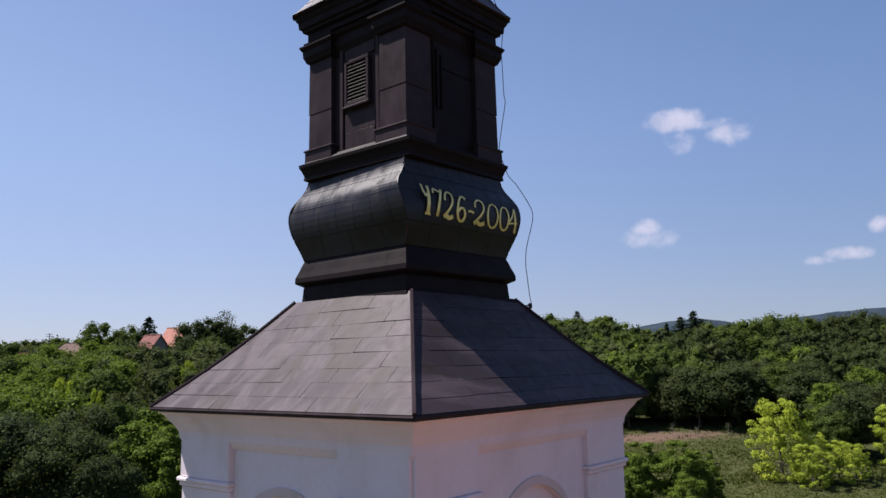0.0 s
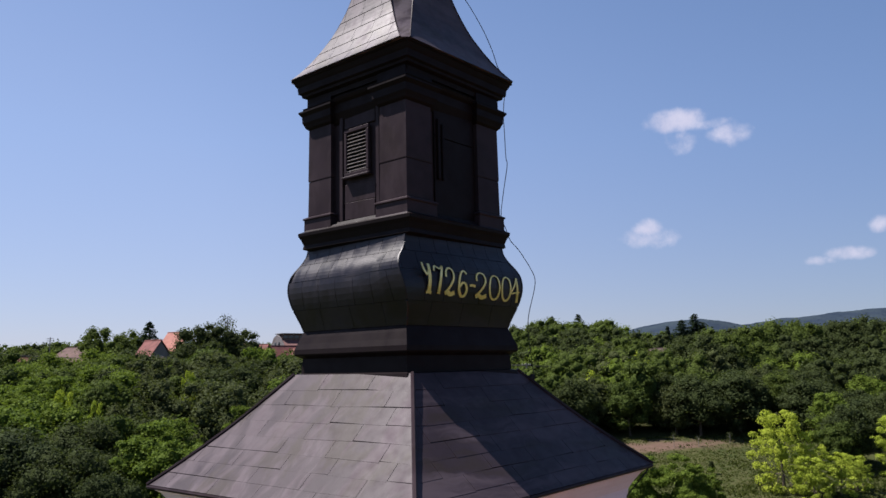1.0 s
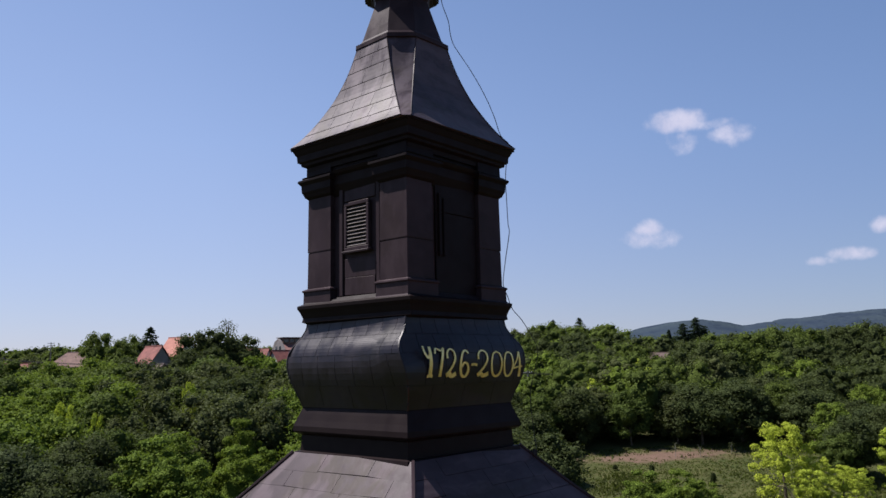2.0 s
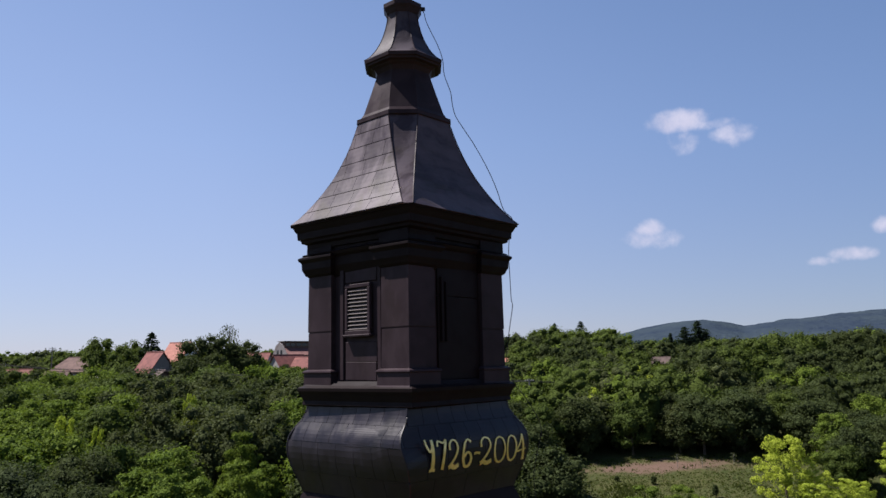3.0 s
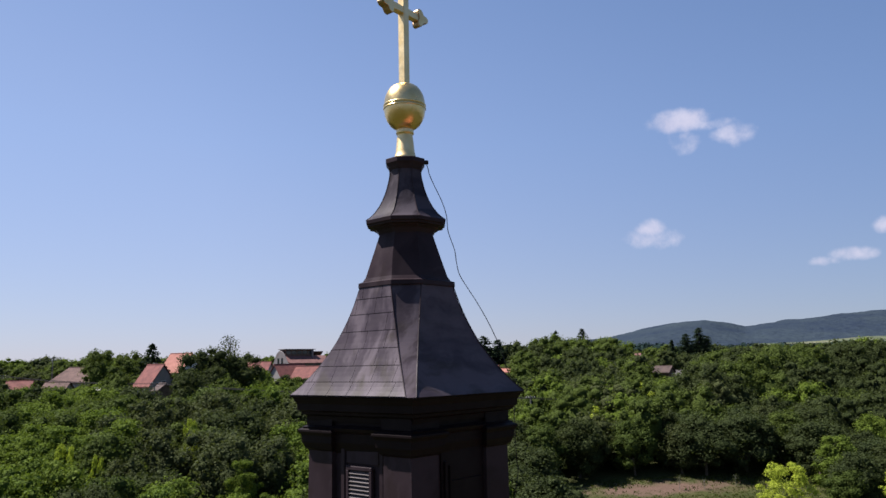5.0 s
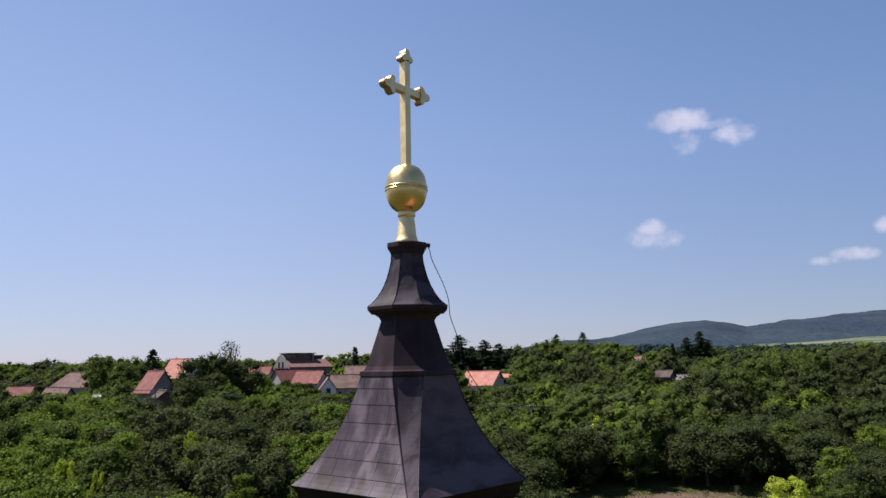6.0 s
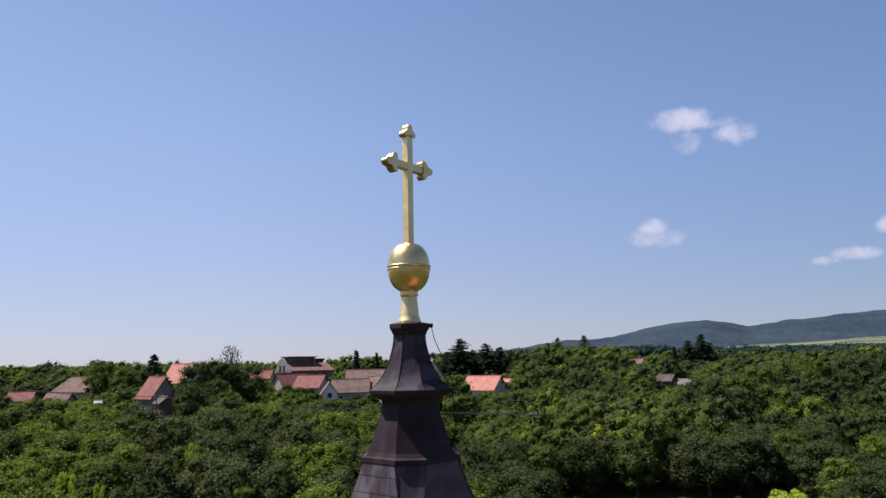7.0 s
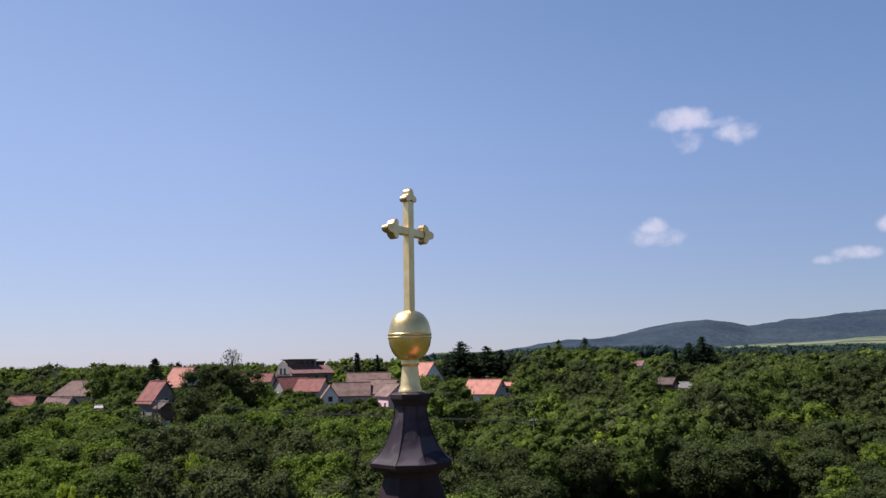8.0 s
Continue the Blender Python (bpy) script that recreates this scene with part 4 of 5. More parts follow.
HOUSES = [
    ("house", "steep red-tiled house with a grey gable wall", -48.5, 138.5, 19.3, 5.4, 5.4, 4.6, 3.6, 30, RED_TILE, GREY_WALL, ((0.02, 0.95),), (0.1, 0.2), 0.0, None),
    ("house", "house with a pale red tiled roof behind trees", -50.0, 160.0, 21.8, 7.0, 5.2, 4.0, 3.8, 52, PINK_TILE, WHITE_WALL, ((0.0, 0.5),), None, 0.0, None),
    ("house", "low house with an old brown hipped roof", -76.5, 172.0, 19.3, 9.0, 10.5, 2.8, 3.2, 70, BROWN_TILE, GREY_WALL, ((0.0, 0.5),), None, 3.0, None),
    ("shed", "small shed with a brown tiled roof among bushes", -76.2, 160.0, 16.1, 4.0, 5.0, 2.2, 1.5, 60, BROWN_TILE, GREY_WALL, (), None, 0.0, None),
    ("house", "low house with a red tiled roof", -79.3, 150.0, 16.7, 4.6, 4.4, 2.4, 1.6, 75, RED_TILE, WHITE_WALL, ((0.0, 0.5),), None, 0.0, None),
    ("shed", "small pale shed between the bushes", -57.6, 135.0, 15.2, 1.1, 1.6, 1.5, 0.3, 80, GREY_WALL, GREY_WALL, (), None, 0.0, None),
    ("house", "house with a tiled roof in red over white walls", -30.6, 186.0, 19.1, 5.6, 8.6, 3.4, 3.0, -55, RED_TILE, GREY_WALL, ((0.0, 0.5),), None, 0.0, None),
    ("house", "red-roofed house with a grey plastered gable", -25.2, 184.0, 18.5, 6.4, 7.0, 3.6, 2.8, 62, RED_TILE, GREY_WALL, ((0.0, 0.8),), None, 0.0, None),
    ("house", "white gabled house with a dark attic door", -19.6, 172.0, 17.0, 3.6, 4.5, 2.4, 2.4, 4, BROWN_TILE, WHITE_WALL, ((0.0, 0.62),), None, 0.0, None),
    ("house", "long low house with an old brown tiled roof", -14.9, 177.0, 17.5, 6.0, 8.6, 3.0, 2.8, 88, BROWN_TILE, GREY_WALL, ((0.0, 0.5),), None, 0.0, None),
    ("house", "long house with a brown tiled roof and chimney", -11.5, 193.0, 19.6, 7.5, 11.0, 3.6, 3.4, 84, BROWN_TILE, WHITE_WALL, ((0.0, 0.5),), (0.18, 0.2), 0.0, None),
    ("house", "house with brown roof and white wall", -7.3, 178.0, 18.0, 7.0, 7.0, 3.4, 3.0, 66, BROWN_TILE, WHITE_WALL, ((-0.2, 0.5), (0.2, 0.5)), None, 0.0, None),
    ("house", "house with a pink plastered gable and brown roof", -4.6, 165.0, 17.3, 5.4, 7.0, 4.4, 2.4, 24, BROWN_TILE, PINK_WALL, ((0.25, 0.5),), None, 0.0, None),
    ("house", "house with a faded red tiled roof", 3.3, 200.0, 22.0, 8.0, 6.0, 4.2, 4.2, 48, PINK_TILE, WHITE_WALL, ((0.0, 0.6),), None, 0.0, None),
    ("house", "house with a pale red hipped roof and chimney", 16.8, 169.5, 17.7, 7.0, 8.2, 2.9, 2.9, 62, PINK_TILE, WHITE_WALL, ((0.0, 0.5),), (0.05, -0.05), 0.0, None),
    ("shed", "low red-roofed annexe with an open front", 22.2, 169.5, 17.0, 3.4, 3.0, 2.2, 0.7, 86, PINK_TILE, WHITE_WALL, (), None, 0.0, None),
    ("wooden_hut", "dark wooden hut with a brown tiled roof", 68.4, 196.0, 16.7, 4.0, 4.8, 3.0, 1.5, 66, OLD_TILE, WOOD, ((0.1, 0.5),), None, 0.0, None),
    ("shed", "grey-roofed shed beside the wooden hut", 73.6, 198.0, 15.4, 4.0, 4.4, 2.2, 1.4, 80, GREY_ROOF, GREY_WALL, (), None, 0.0, None),
    ("house", "far white house with a red roof", 91.0, 300.0, 21.2, 6.0, 6.0, 2.6, 1.8, 70, RUST_TILE, WHITE_WALL, ((0.0, 0.5),), None, 0.0, None),
    ("house", "orange-roofed house behind the trees", -44.0, 190.0, 20.3, 5.0, 5.0, 3.6, 2.2, -50, PINK_TILE, GREY_WALL, ((0.0, 0.5),), None, 0.0, None),
    ("house", "low house with an orange-red roof", -39.6, 196.0, 19.9, 4.6, 5.0, 3.4, 1.9, 70, RED_TILE, GREY_WALL, ((0.0, 0.5),), None, 0.0, None),
    ("house", "house with a red roof at the edge of the woods", 99.0, 151.0, 18.2, 7.0, 8.0, 3.4, 2.8, 30, RED_TILE, WHITE_WALL, ((0.0, 0.5),), None, 0.0, None),
]
for nm, label, x, y, rz, w, d, wh, rh, turn, rm, wm, wins, chim, hip, base in HOUSES:
    gable_house(nm, label, x, y, rz, w, d, wh, rh, turn, rm, wm, wins, chim, hip, category="hut" if "hut" in nm else ("shed" if nm == "shed" else "house"))
# the outbuilding in front of the red house
gable_house("shed", "small outbuilding, brown roof, dark upper and white lower wall", -44.7, 131.0, 15.9, 2.6, 3.0, 3.4, 1.0, 20, OLD_TILE, WOOD, (), category="shed")
part_low = box((2.5, 0.12, 1.5), pose(0, 0, 0.75), 0.02)
tagged(part("garden_wall", part_low, WHITE_WALL, None, "low white garden wall in front of the outbuilding", m=pose(-44.4, 128.9, 11.1, 0, 0, 25)), "", "wall")
# the manor with the raised clerestory roof
manor = thing("manor_house", "large house with red lower roof and dark raised attic storey", "house", "village houses", m=pose(-32.5, 222.0, 0, 0, 0, 36))
part("wall", box((14.0, 9.0, 7.5), pose(0, 0, 15.9), 0.03), SHADED_WALL, manor)
gab = [(-5.6, 18.6), (5.6, 18.6), (2.6, 22.6), (0.6, 23.4), (-1.0, 22.9)]
gm = rings_mesh([[(x, y, z) for y, z in gab] for x in (-7.0, -6.6)])
bmesh.ops.recalc_face_normals(gm, faces=gm.faces)
part("gable", gm, SHADED_WALL, manor)
part("roof", prism([[(-6.7, -5.4, 19.5), (7.4, -5.4, 19.5)], [(-6.7, -0.8, 21.7), (7.4, -0.8, 21.7)]], [[(-6.7, -5.4, 19.7), (7.4, -5.4, 19.7)], [(-6.7, -0.8, 21.95), (7.4, -0.8, 21.95)]]), RUST_TILE, manor)
part("roof", prism([[(-7.0, 5.6, 19.0), (7.4, 5.6, 19.0)], [(-7.0, 0.4, 23.0), (7.4, 0.4, 23.0)]], [[(-7.0, 5.6, 19.2), (7.4, 5.6, 19.2)], [(-7.0, 0.4, 23.2), (7.4, 0.4, 23.2)]]), RUST_TILE, manor)
att = part("attic", box((9.4, 3.4, 2.3), pose(-1.4, 0.6, 22.5), 0.03), WOOD, manor, "dark boarded raised attic")
part("roof", box((10.2, 4.4, 0.22), pose(-1.4, 0.5, 23.75), 0.03), GREY_ROOF, manor)
for i in range(5):
    part("pane", box((1.4, 0.08, 0.9), pose(-5.0 + i * 1.8, -1.12, 22.8)), GLASS, att)
part("window", box((0.10, 1.1, 1.6), pose(-7.03, -1.0, 20.4), 0.02), GLASS, manor)
part("window", box((0.10, 1.1, 1.6), pose(-7.03, 1.4, 20.4), 0.02), GLASS, manor)
part("chimney", box((0.6, 0.6, 2.4), pose(2.6, -1.6, 22.6), 0.03), SHADED_WALL, manor)
for i in range(4):
    part("window", box((1.1, 0.10, 1.4), pose(-4.6 + i * 3.1, -4.53, 18.2), 0.02), GLASS, manor)


# ---- poles and wires ----
def utility_pole(x, y, top, arms=2, label="grey utility pole with cross-arms"):
    z = ground_z(x, y) - 0.2
    t = thing("utility_pole", label, "utility pole", "utility poles", m=pose(x, y, z))
    h = top - z
    part("mast", tube([(0, 0, 0), (0, 0, h)], 0.15, 8, 0.65), POLE, t)
    for i in range(arms):
        part("cross_arm", box((1.5, 0.09, 0.09), pose(0, 0, h - 0.3 - 0.5 * i, 0, 0, 20), 0.01), POLE, t)
        for s in (-0.65, -0.3, 0.3, 0.65):
            part("insulator", lathe([(0.03, h - 0.26 - 0.5 * i), (0.05, h - 0.2 - 0.5 * i), (0.03, h - 0.12 - 0.5 * i)], 6, s * 0.94, s * 0.34), WHITE_WALL, t)
    return Vector((x, y, top - 0.25))


pole_tops = [utility_pole(-84.0, 152.0, 18.2), utility_pole(-45.2, 128.0, 16.4), utility_pole(17.2, 100.0, 13.7, 1), utility_pole(83.5, 130.0, 9.6, 1)]
for a, c in zip(pole_tops, pole_tops[1:]):
    w = thing("overhead_wire", "thin dark overhead wires between two poles", "wire", "overhead wires")
    for s in (-0.5, 0.0, 0.5):
        line = [a.lerp(c, k / 12) + Vector((s * 0.94, s * 0.34, -0.5 * (1 - (2 * k / 12 - 1) ** 2) - abs(s) * 0.3)) for k in range(13)]
        part("wire", tube(line, 0.03, 4), WIRE, w)
utility_pole(-83.0, 172.0, 21.9, 2, "tall utility pole standing over the trees")
utility_pole(43.3, 95.0, 6.9, 1)


# ---- trees ----
def leaf_cloud(rng, lobes, count, size, flat=0.0, out=1.0):
    """Leaf quads over the outer skin of many lobes; a lobe is x, y, z, radius, squash."""
    lob = np.array(lobes)
    area = lob[:, 3] ** 2
    pick = rng.choice(len(lob), count * 2, p=area / area.sum())
    d = rng.normal(size=(count * 2, 3))
    d[:, 2] += 0.35
    d /= np.linalg.norm(d, axis=1)[:, None]
    rad = lob[pick, 3] * rng.uniform(0.78, 1.32, count * 2)
    p = lob[pick, :3] + d * rad[:, None] * np.stack([np.ones_like(rad), np.ones_like(rad), lob[pick, 4]], 1)
    keep = np.ones(count * 2, bool)
    for x, y, z, r, q in lob:
        inside = ((p[:, 0] - x) ** 2 + (p[:, 1] - y) ** 2 + ((p[:, 2] - z) / q) ** 2) < (0.78 * r) ** 2
        keep &= ~inside
    p, d = p[keep][:count], d[keep][:count]
    nrm = d * out + rng.normal(size=d.shape) * 0.62 + np.array([0, 0, flat])
    nrm /= np.linalg.norm(nrm, axis=1)[:, None]
    a = np.cross(nrm, rng.normal(size=d.shape))
    a /= np.linalg.norm(a, axis=1)[:, None]
    c = np.cross(nrm, a)
    s = size * rng.uniform(0.55, 1.35, (len(p), 1))
    leaf = np.stack([p - a * s, p + a * s * 0.8 - c * s * 0.75, p + a * s * 0.45 + c * s * 0.85], 1)
    return leaf.reshape(-1, 3)


ICO = bmesh.new()
bmesh.ops.create_icosphere(ICO, subdivisions=2, radius=1.0)
ICO_V = np.array([v.co[:] for v in ICO.verts])
ICO_F = np.array([[v.index for v in f.verts] for f in ICO.faces])
ICO.free()
ICO1 = bmesh.new()
bmesh.ops.create_icosphere(ICO1, subdivisions=1, radius=1.0)
ICO1_V = np.array([v.co[:] for v in ICO1.verts])
ICO1_F = np.array([[v.index for v in f.verts] for f in ICO1.faces])
ICO1.free()


def cores(rng, lobes, scale=0.84, coarse=False):
    iv, jf = (ICO1_V, ICO1_F) if coarse else (ICO_V, ICO_F)
    vs, fs = [], []
    for i, (x, y, z, r, q) in enumerate(lobes):
        bump = 1 + 0.20 * rng.normal(size=(len(iv), 1)).clip(-1.5, 1.5)
        vs.append(iv * bump * np.array([r, r, r * q]) * scale + np.array([x, y, z]))
        fs.append(jf + i * len(iv))
    return np.concatenate(vs), np.concatenate(fs)


def foliage_mesh(name, chunks, mats):
    """chunks: (vertices, faces, material index); faces of three or four corners."""
    me = bpy.data.meshes.new(name)
    nv, loops, starts, totals, mi, vs = 0, [], [], [], [], []
    at = 0
    for v, f, k in chunks:
        vs.append(v)
        loops.append((f + nv).reshape(-1))
        w = f.shape[1]
        starts.append(np.arange(len(f)) * w + at)
        totals.append(np.full(len(f), w))
        mi.append(np.full(len(f), k))
        at += len(f) * w
        nv += len(v)
    vs, loops = np.concatenate(vs), np.concatenate(loops)
    starts, totals, mi = np.concatenate(starts), np.concatenate(totals), np.concatenate(mi)
    me.vertices.add(len(vs))
    me.vertices.foreach_set("co", vs.astype(np.float32).ravel())
    me.loops.add(len(loops))
    me.loops.foreach_set("vertex_index", loops.astype(np.int32))
    me.polygons.add(len(starts))
    me.polygons.foreach_set("loop_start", starts.astype(np.int32))
    me.polygons.foreach_set("loop_total", totals.astype(np.int32))
    me.polygons.foreach_set("material_index", mi.astype(np.int32))
    me.polygons.foreach_set("use_smooth", np.ones(len(starts), bool))
    for q in mats:
        me.materials.append(q)
    me.update(calc_edges=True)
    me.validate()
    return me


def leaves_of(v):
    return np.arange(len(v)).reshape(-1, 3)


def quads_of(v):
    return np.arange(len(v)).reshape(-1, 4)


def crown_lobes(rng, r, low, high, count, spread_out=0.76, lobe=(0.30, 0.50), squash=0.85, heart=0.76):
    lobes = [(0, 0, (low + high) * 0.48, r * heart, (high - low) / 2 / (r * heart) * (heart + 0.10))]
    for i in range(count):
        a = i * 2.4 + rng.uniform(-0.5, 0.5)
        v = (i + 0.5) / count
        env = math.sin(math.pi * (0.18 + 0.74 * v)) ** 0.8
        q = r * rng.uniform(*lobe)
        d = max(0.0, r * env * spread_out * rng.uniform(0.75, 1.2))
        lobes.append((d * math.cos(a), d * math.sin(a), low + (high - low - q * 0.8) * min(1.0, max(0.0, v + rng.uniform(-0.12, 0.12))) + q * 0.3, q, squash * rng.uniform(0.85, 1.15)))
    return lobes


def tree_kind(name, label, seed, height, r, green, count, size, lobes_n=16, low=0.16, flat=0.25, gap=0.80, category="tree", **more):
    """One tree with its trunk, limbs and crown, unplaced."""
    rng = np.random.default_rng(seed)
    t = thing(name, label, category)
    lobes = crown_lobes(rng, r, height * low, height, lobes_n, **more)

    bm = tube([(0, 0, -0.6), (0.05, 0, height * 0.2), (-0.05, 0.06, height * 0.5), (0.05, 0, height * 0.8)], 0.05 * height * 0.45, 7, 0.25)
    part("trunk", bm, BARK, t)
    for i in range(3):
        x, y, z, q, s = lobes[1 + i * 4 % (len(lobes) - 1)]
        part("limb", tube([(0, 0, height * 0.22), (x * 0.5, y * 0.5, (z + height * 0.3) / 2), (x, y, z)], 0.018 * height * 0.5, 5, 0.4), BARK, t)
    lv = leaf_cloud(rng, lobes, count, size, flat)
    cv, cf = cores(rng, lobes, gap, count < 8000)
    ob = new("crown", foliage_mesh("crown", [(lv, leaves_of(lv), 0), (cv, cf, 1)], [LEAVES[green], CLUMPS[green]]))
    ob.parent = t
    return t


KINDS = {
    "mid": [tree_kind("broadleaf_tree", "mid-green broadleaf tree with a dense rounded crown", s, 9.0, 3.5, "mid", 4600, 0.14, 34, lobe=(0.17, 0.36)) for s in (11, 12, 13)],
    "dark": [tree_kind("broadleaf_tree", "dark green walnut tree with a broad dense crown", s, 9.0, 3.9, "dark", 4600, 0.145, 34, lobe=(0.17, 0.36)) for s in (21, 22)],
    "fresh": [tree_kind("broadleaf_tree", "fresh green acacia tree with feathery foliage", s, 9.0, 3.3, "fresh", 4600, 0.13, 36, low=0.04, gap=0.76, lobe=(0.14, 0.30), squash=0.7) for s in (31, 32)],
    "olive": [tree_kind("broadleaf_tree", "olive-green tree with thin dry-looking foliage", s, 9.0, 3.2, "olive", 4600, 0.13, 40, gap=0.74, lobe=(0.13, 0.28), squash=1.1) for s in (41, 42)],
    "walnut": [tree_kind("broadleaf_tree", "dark green walnut tree with a broad dense crown", s, 9.0, 3.9, "dark", 14000, 0.092, 46, gap=0.78, lobe=(0.16, 0.32)) for s in (23, 24)],
    "acacia": [tree_kind("broadleaf_tree", "fresh green acacia tree with feathery foliage", s, 9.0, 3.3, "fresh", 12000, 0.088, 60, low=0.04, gap=0.74, lobe=(0.11, 0.25), squash=0.62, heart=0.6) for s in (33, 34)],
    "lime": [tree_kind("broadleaf_tree", "bright lime-yellow tree with airy layered foliage", s, 9.0, 3.4, "lime", 12500, 0.085, 84, low=0.03, lobe=(0.07, 0.19), squash=0.75, gap=0.5, spread_out=0.92, heart=0.42) for s in (51, 52)],
}
used = set()


def plant(kind, x, y, height, wide=1.0, sink=0.0, label=""):
    base = KINDS[kind][prand.randrange(len(KINDS[kind]))]
    k = height / 9.0
    m = pose(x, y, ground_z(x, y) - sink, prand.uniform(-4, 4), prand.uniform(-4, 4), prand.uniform(0, 360)) @ Matrix.Diagonal((k * wide, k * wide, k, 1))
    if base.name not in used:
        used.add(base.name)
        base.matrix_basis = m
        ob = base
    else:
        ob = copy_thing(base, m)
        ob.matrix_basis = m
    return tagged(ob, label)


def in_meadow(x, y):
    edge = 79.5 + 1.6 * math.sin(x * 0.35)
    return 15.0 < x < 44.0 and y < edge


# height down to which each house shows over the trees before it
SHOWS = [13.5, 17.6, 16.4, 15.0, 15.4, 14.95, 15.2, 14.2, 12.8, 12.8, 16.8, 14.6, 11.8, 19.5, 14.3, 14.8, 12.9, 13.5, 18.6, 18.8, 18.4, 16.6]
GARDENS = [(h[2], h[3], max(h[5], h[6]) * 0.5, q) for h, q in zip(HOUSES, SHOWS)] + [(-44.8, 130.0, 1.8, 10.6), (-32.5, 222.0, 7.0, 17.6), (19.0, 218.0, 9.5, 17.6), (-54.3, 153.5, 2.4, 17.9), (98.5, 251.0, 7.0, 20.4), (-17.4, 230.0, 1.6, 19.7), (-40.6, 164.0, 2.4, 21.2)]
EYE_S, EYE_Z = -11.0, 21.8


def height_limit(x, y):
    """Growth before a house stays under the line from the high look-out to what shows of the house."""
    lim = 99.0
    for hx, hy, hw, q in GARDENS:
        k = (y - EYE_S) / (hy - EYE_S)
        if k < 1.0 and abs(x - hx * k) < hw * k + 2.4:
            lim = min(lim, EYE_Z + (q - EYE_Z) * k - ground_z(x, y))
    return max(1.2, lim)


prand = random.Random(8)
SPECIAL = [
    ("lime", 33.9, 59.0, 7.1, 1.0), ("lime", 36.0, 57.6, 4.3, 1.1), ("lime", 38.0, 57.0, 3.6, 1.3), ("lime", 34.8, 55.5, 3.6, 1.2), ("lime", 40.4, 58.5, 3.0, 1.2), ("lime", 46.6, 62.0, 5.6, 1.0), ("mid", 42.5, 64.5, 4.8, 1.1), ("dark", 45.0, 66.5, 6.0, 1.1),
    ("acacia", 20.2, 46.5, 5.7, 1.05), ("acacia", 22.3, 47.6, 4.6, 0.95), ("acacia", 17.8, 48.0, 5.4, 1.15), ("acacia", 19.6, 43.6, 3.8, 1.2),
    ("walnut", -24.5, 39.0, 9.3, 1.05), ("walnut", -29.5, 42.0, 9.4, 1.0), ("walnut", -20.5, 37.5, 8.2, 1.0), ("walnut", -17.9, 36.5, 6.9, 0.9), ("walnut", -27.0, 36.5, 8.4, 1.0), ("acacia", -17.8, 44.8, 9.0, 1.1), ("acacia", -14.6, 42.0, 8.2, 1.0), ("walnut", -23.0, 46.0, 8.6, 1.0), ("acacia", -12.4, 48.0, 7.6, 1.0),
    ("walnut", -33.5, 47.0, 9.8, 1.0), ("acacia", -11.5, 52.0, 6.8, 0.8), ("acacia", -15.0, 57.6, 8.0, 0.7),
    ("acacia", -34.0, 60.0, 9.6, 1.0), ("acacia", -31.5, 64.0, 9.6, 1.0), ("olive", -24.5, 57.5, 8.2, 0.8),
]
SHRUBS = [("lime", -30.2, 57.4, 9.4, 0.34), ("lime", -27.0, 56.6, 8.6, 0.22), ("lime", -20.7, 66.0, 9.6, 0.24), ("lime", 41.5, 86.4, 6.0, 0.3)]
stood = []
for kind, x, y, h, wide in SPECIAL:
    plant(kind, x, y, h, wide)
    stood.append((x, y))
for kind, x, y, h, wide in SHRUBS:
    plant(kind, x, y, h, wide, label="bright yellow-green shrub tip among darker trees")
count = 0
y = 33.0
row = 0
while y < 88:
    x = -(0.60 * (y + 11) + 5) + (row % 2) * 2.5
    while x < 0.60 * (y + 11) + 5:
        px, py = x + prand.uniform(-1.5, 1.5), y + prand.uniform(-1.3, 1.3)
        x += 5.0
        if in_meadow(px, py) or (px > 12 and py < 62) or (abs(px) < 15 and py < 48) or any((px - a) ** 2 + (py - c) ** 2 < 14 for a, c in stood):
            continue
        q = noise.noise(Vector((px * 0.07, py * 0.07, 3.0)))
        roll_ = prand.random()
        if px > 5:
            kind = "dark" if roll_ < (0.75 if px > 0.34 * (py + 11) or px < 20 else 0.44) else ("mid" if roll_ < 0.90 else ("olive" if roll_ < 0.97 else "fresh"))
            h = prand.uniform(5.6, 7.4)
        elif px > -30 and 56 < py < 86 and q > -0.1:
            kind = "olive" if roll_ < 0.8 else ("dark" if roll_ < 0.9 else "mid")
            h = prand.uniform(7.6, 9.4)
        else:
            kind = "mid" if roll_ < (0.52 if px > -26 else 0.34) else ("fresh" if roll_ < 0.88 else "dark")
            h = prand.uniform(8.0, 9.8)
        plant(kind, px, py, h, prand.uniform(0.9, 1.15) * (1.12 if px > 5 else 1.0))
        count += 1
    y += 4.5
    row += 1

# long meadow grass and weeds
rng = np.random.default_rng(31)
gx, gy = rng.uniform(10, 48, 15000), rng.uniform(44, 82, 15000)
blades = []
for x, y in zip(gx, gy):
    z = ground_z(x, y)
    tall = 0.08 + 0.55 * max(0.0, noise.noise(Vector((x * 0.16, y * 0.16, 4.0))) - 0.05) + rng.uniform(0, 0.10)
    if ((x - 28.2) * 0.088) ** 2 + ((y - 77.6) * 0.30) ** 2 < rng.uniform(0.0, 1.4):
        continue
    for k in range(3):
        a = rng.uniform(0, 6.28)
        d = np.array([math.cos(a), math.sin(a), 0.0]) * rng.uniform(0.05, 0.12)
        lean = np.array([rng.normal() * 0.15, rng.normal() * 0.15, tall])
        p = np.array([x + rng.normal() * 0.2, y + rng.normal() * 0.2, z - 0.03])
        blades.append([p - d, p + d, p + lean])
blades = np.array(blades).reshape(-1, 3)
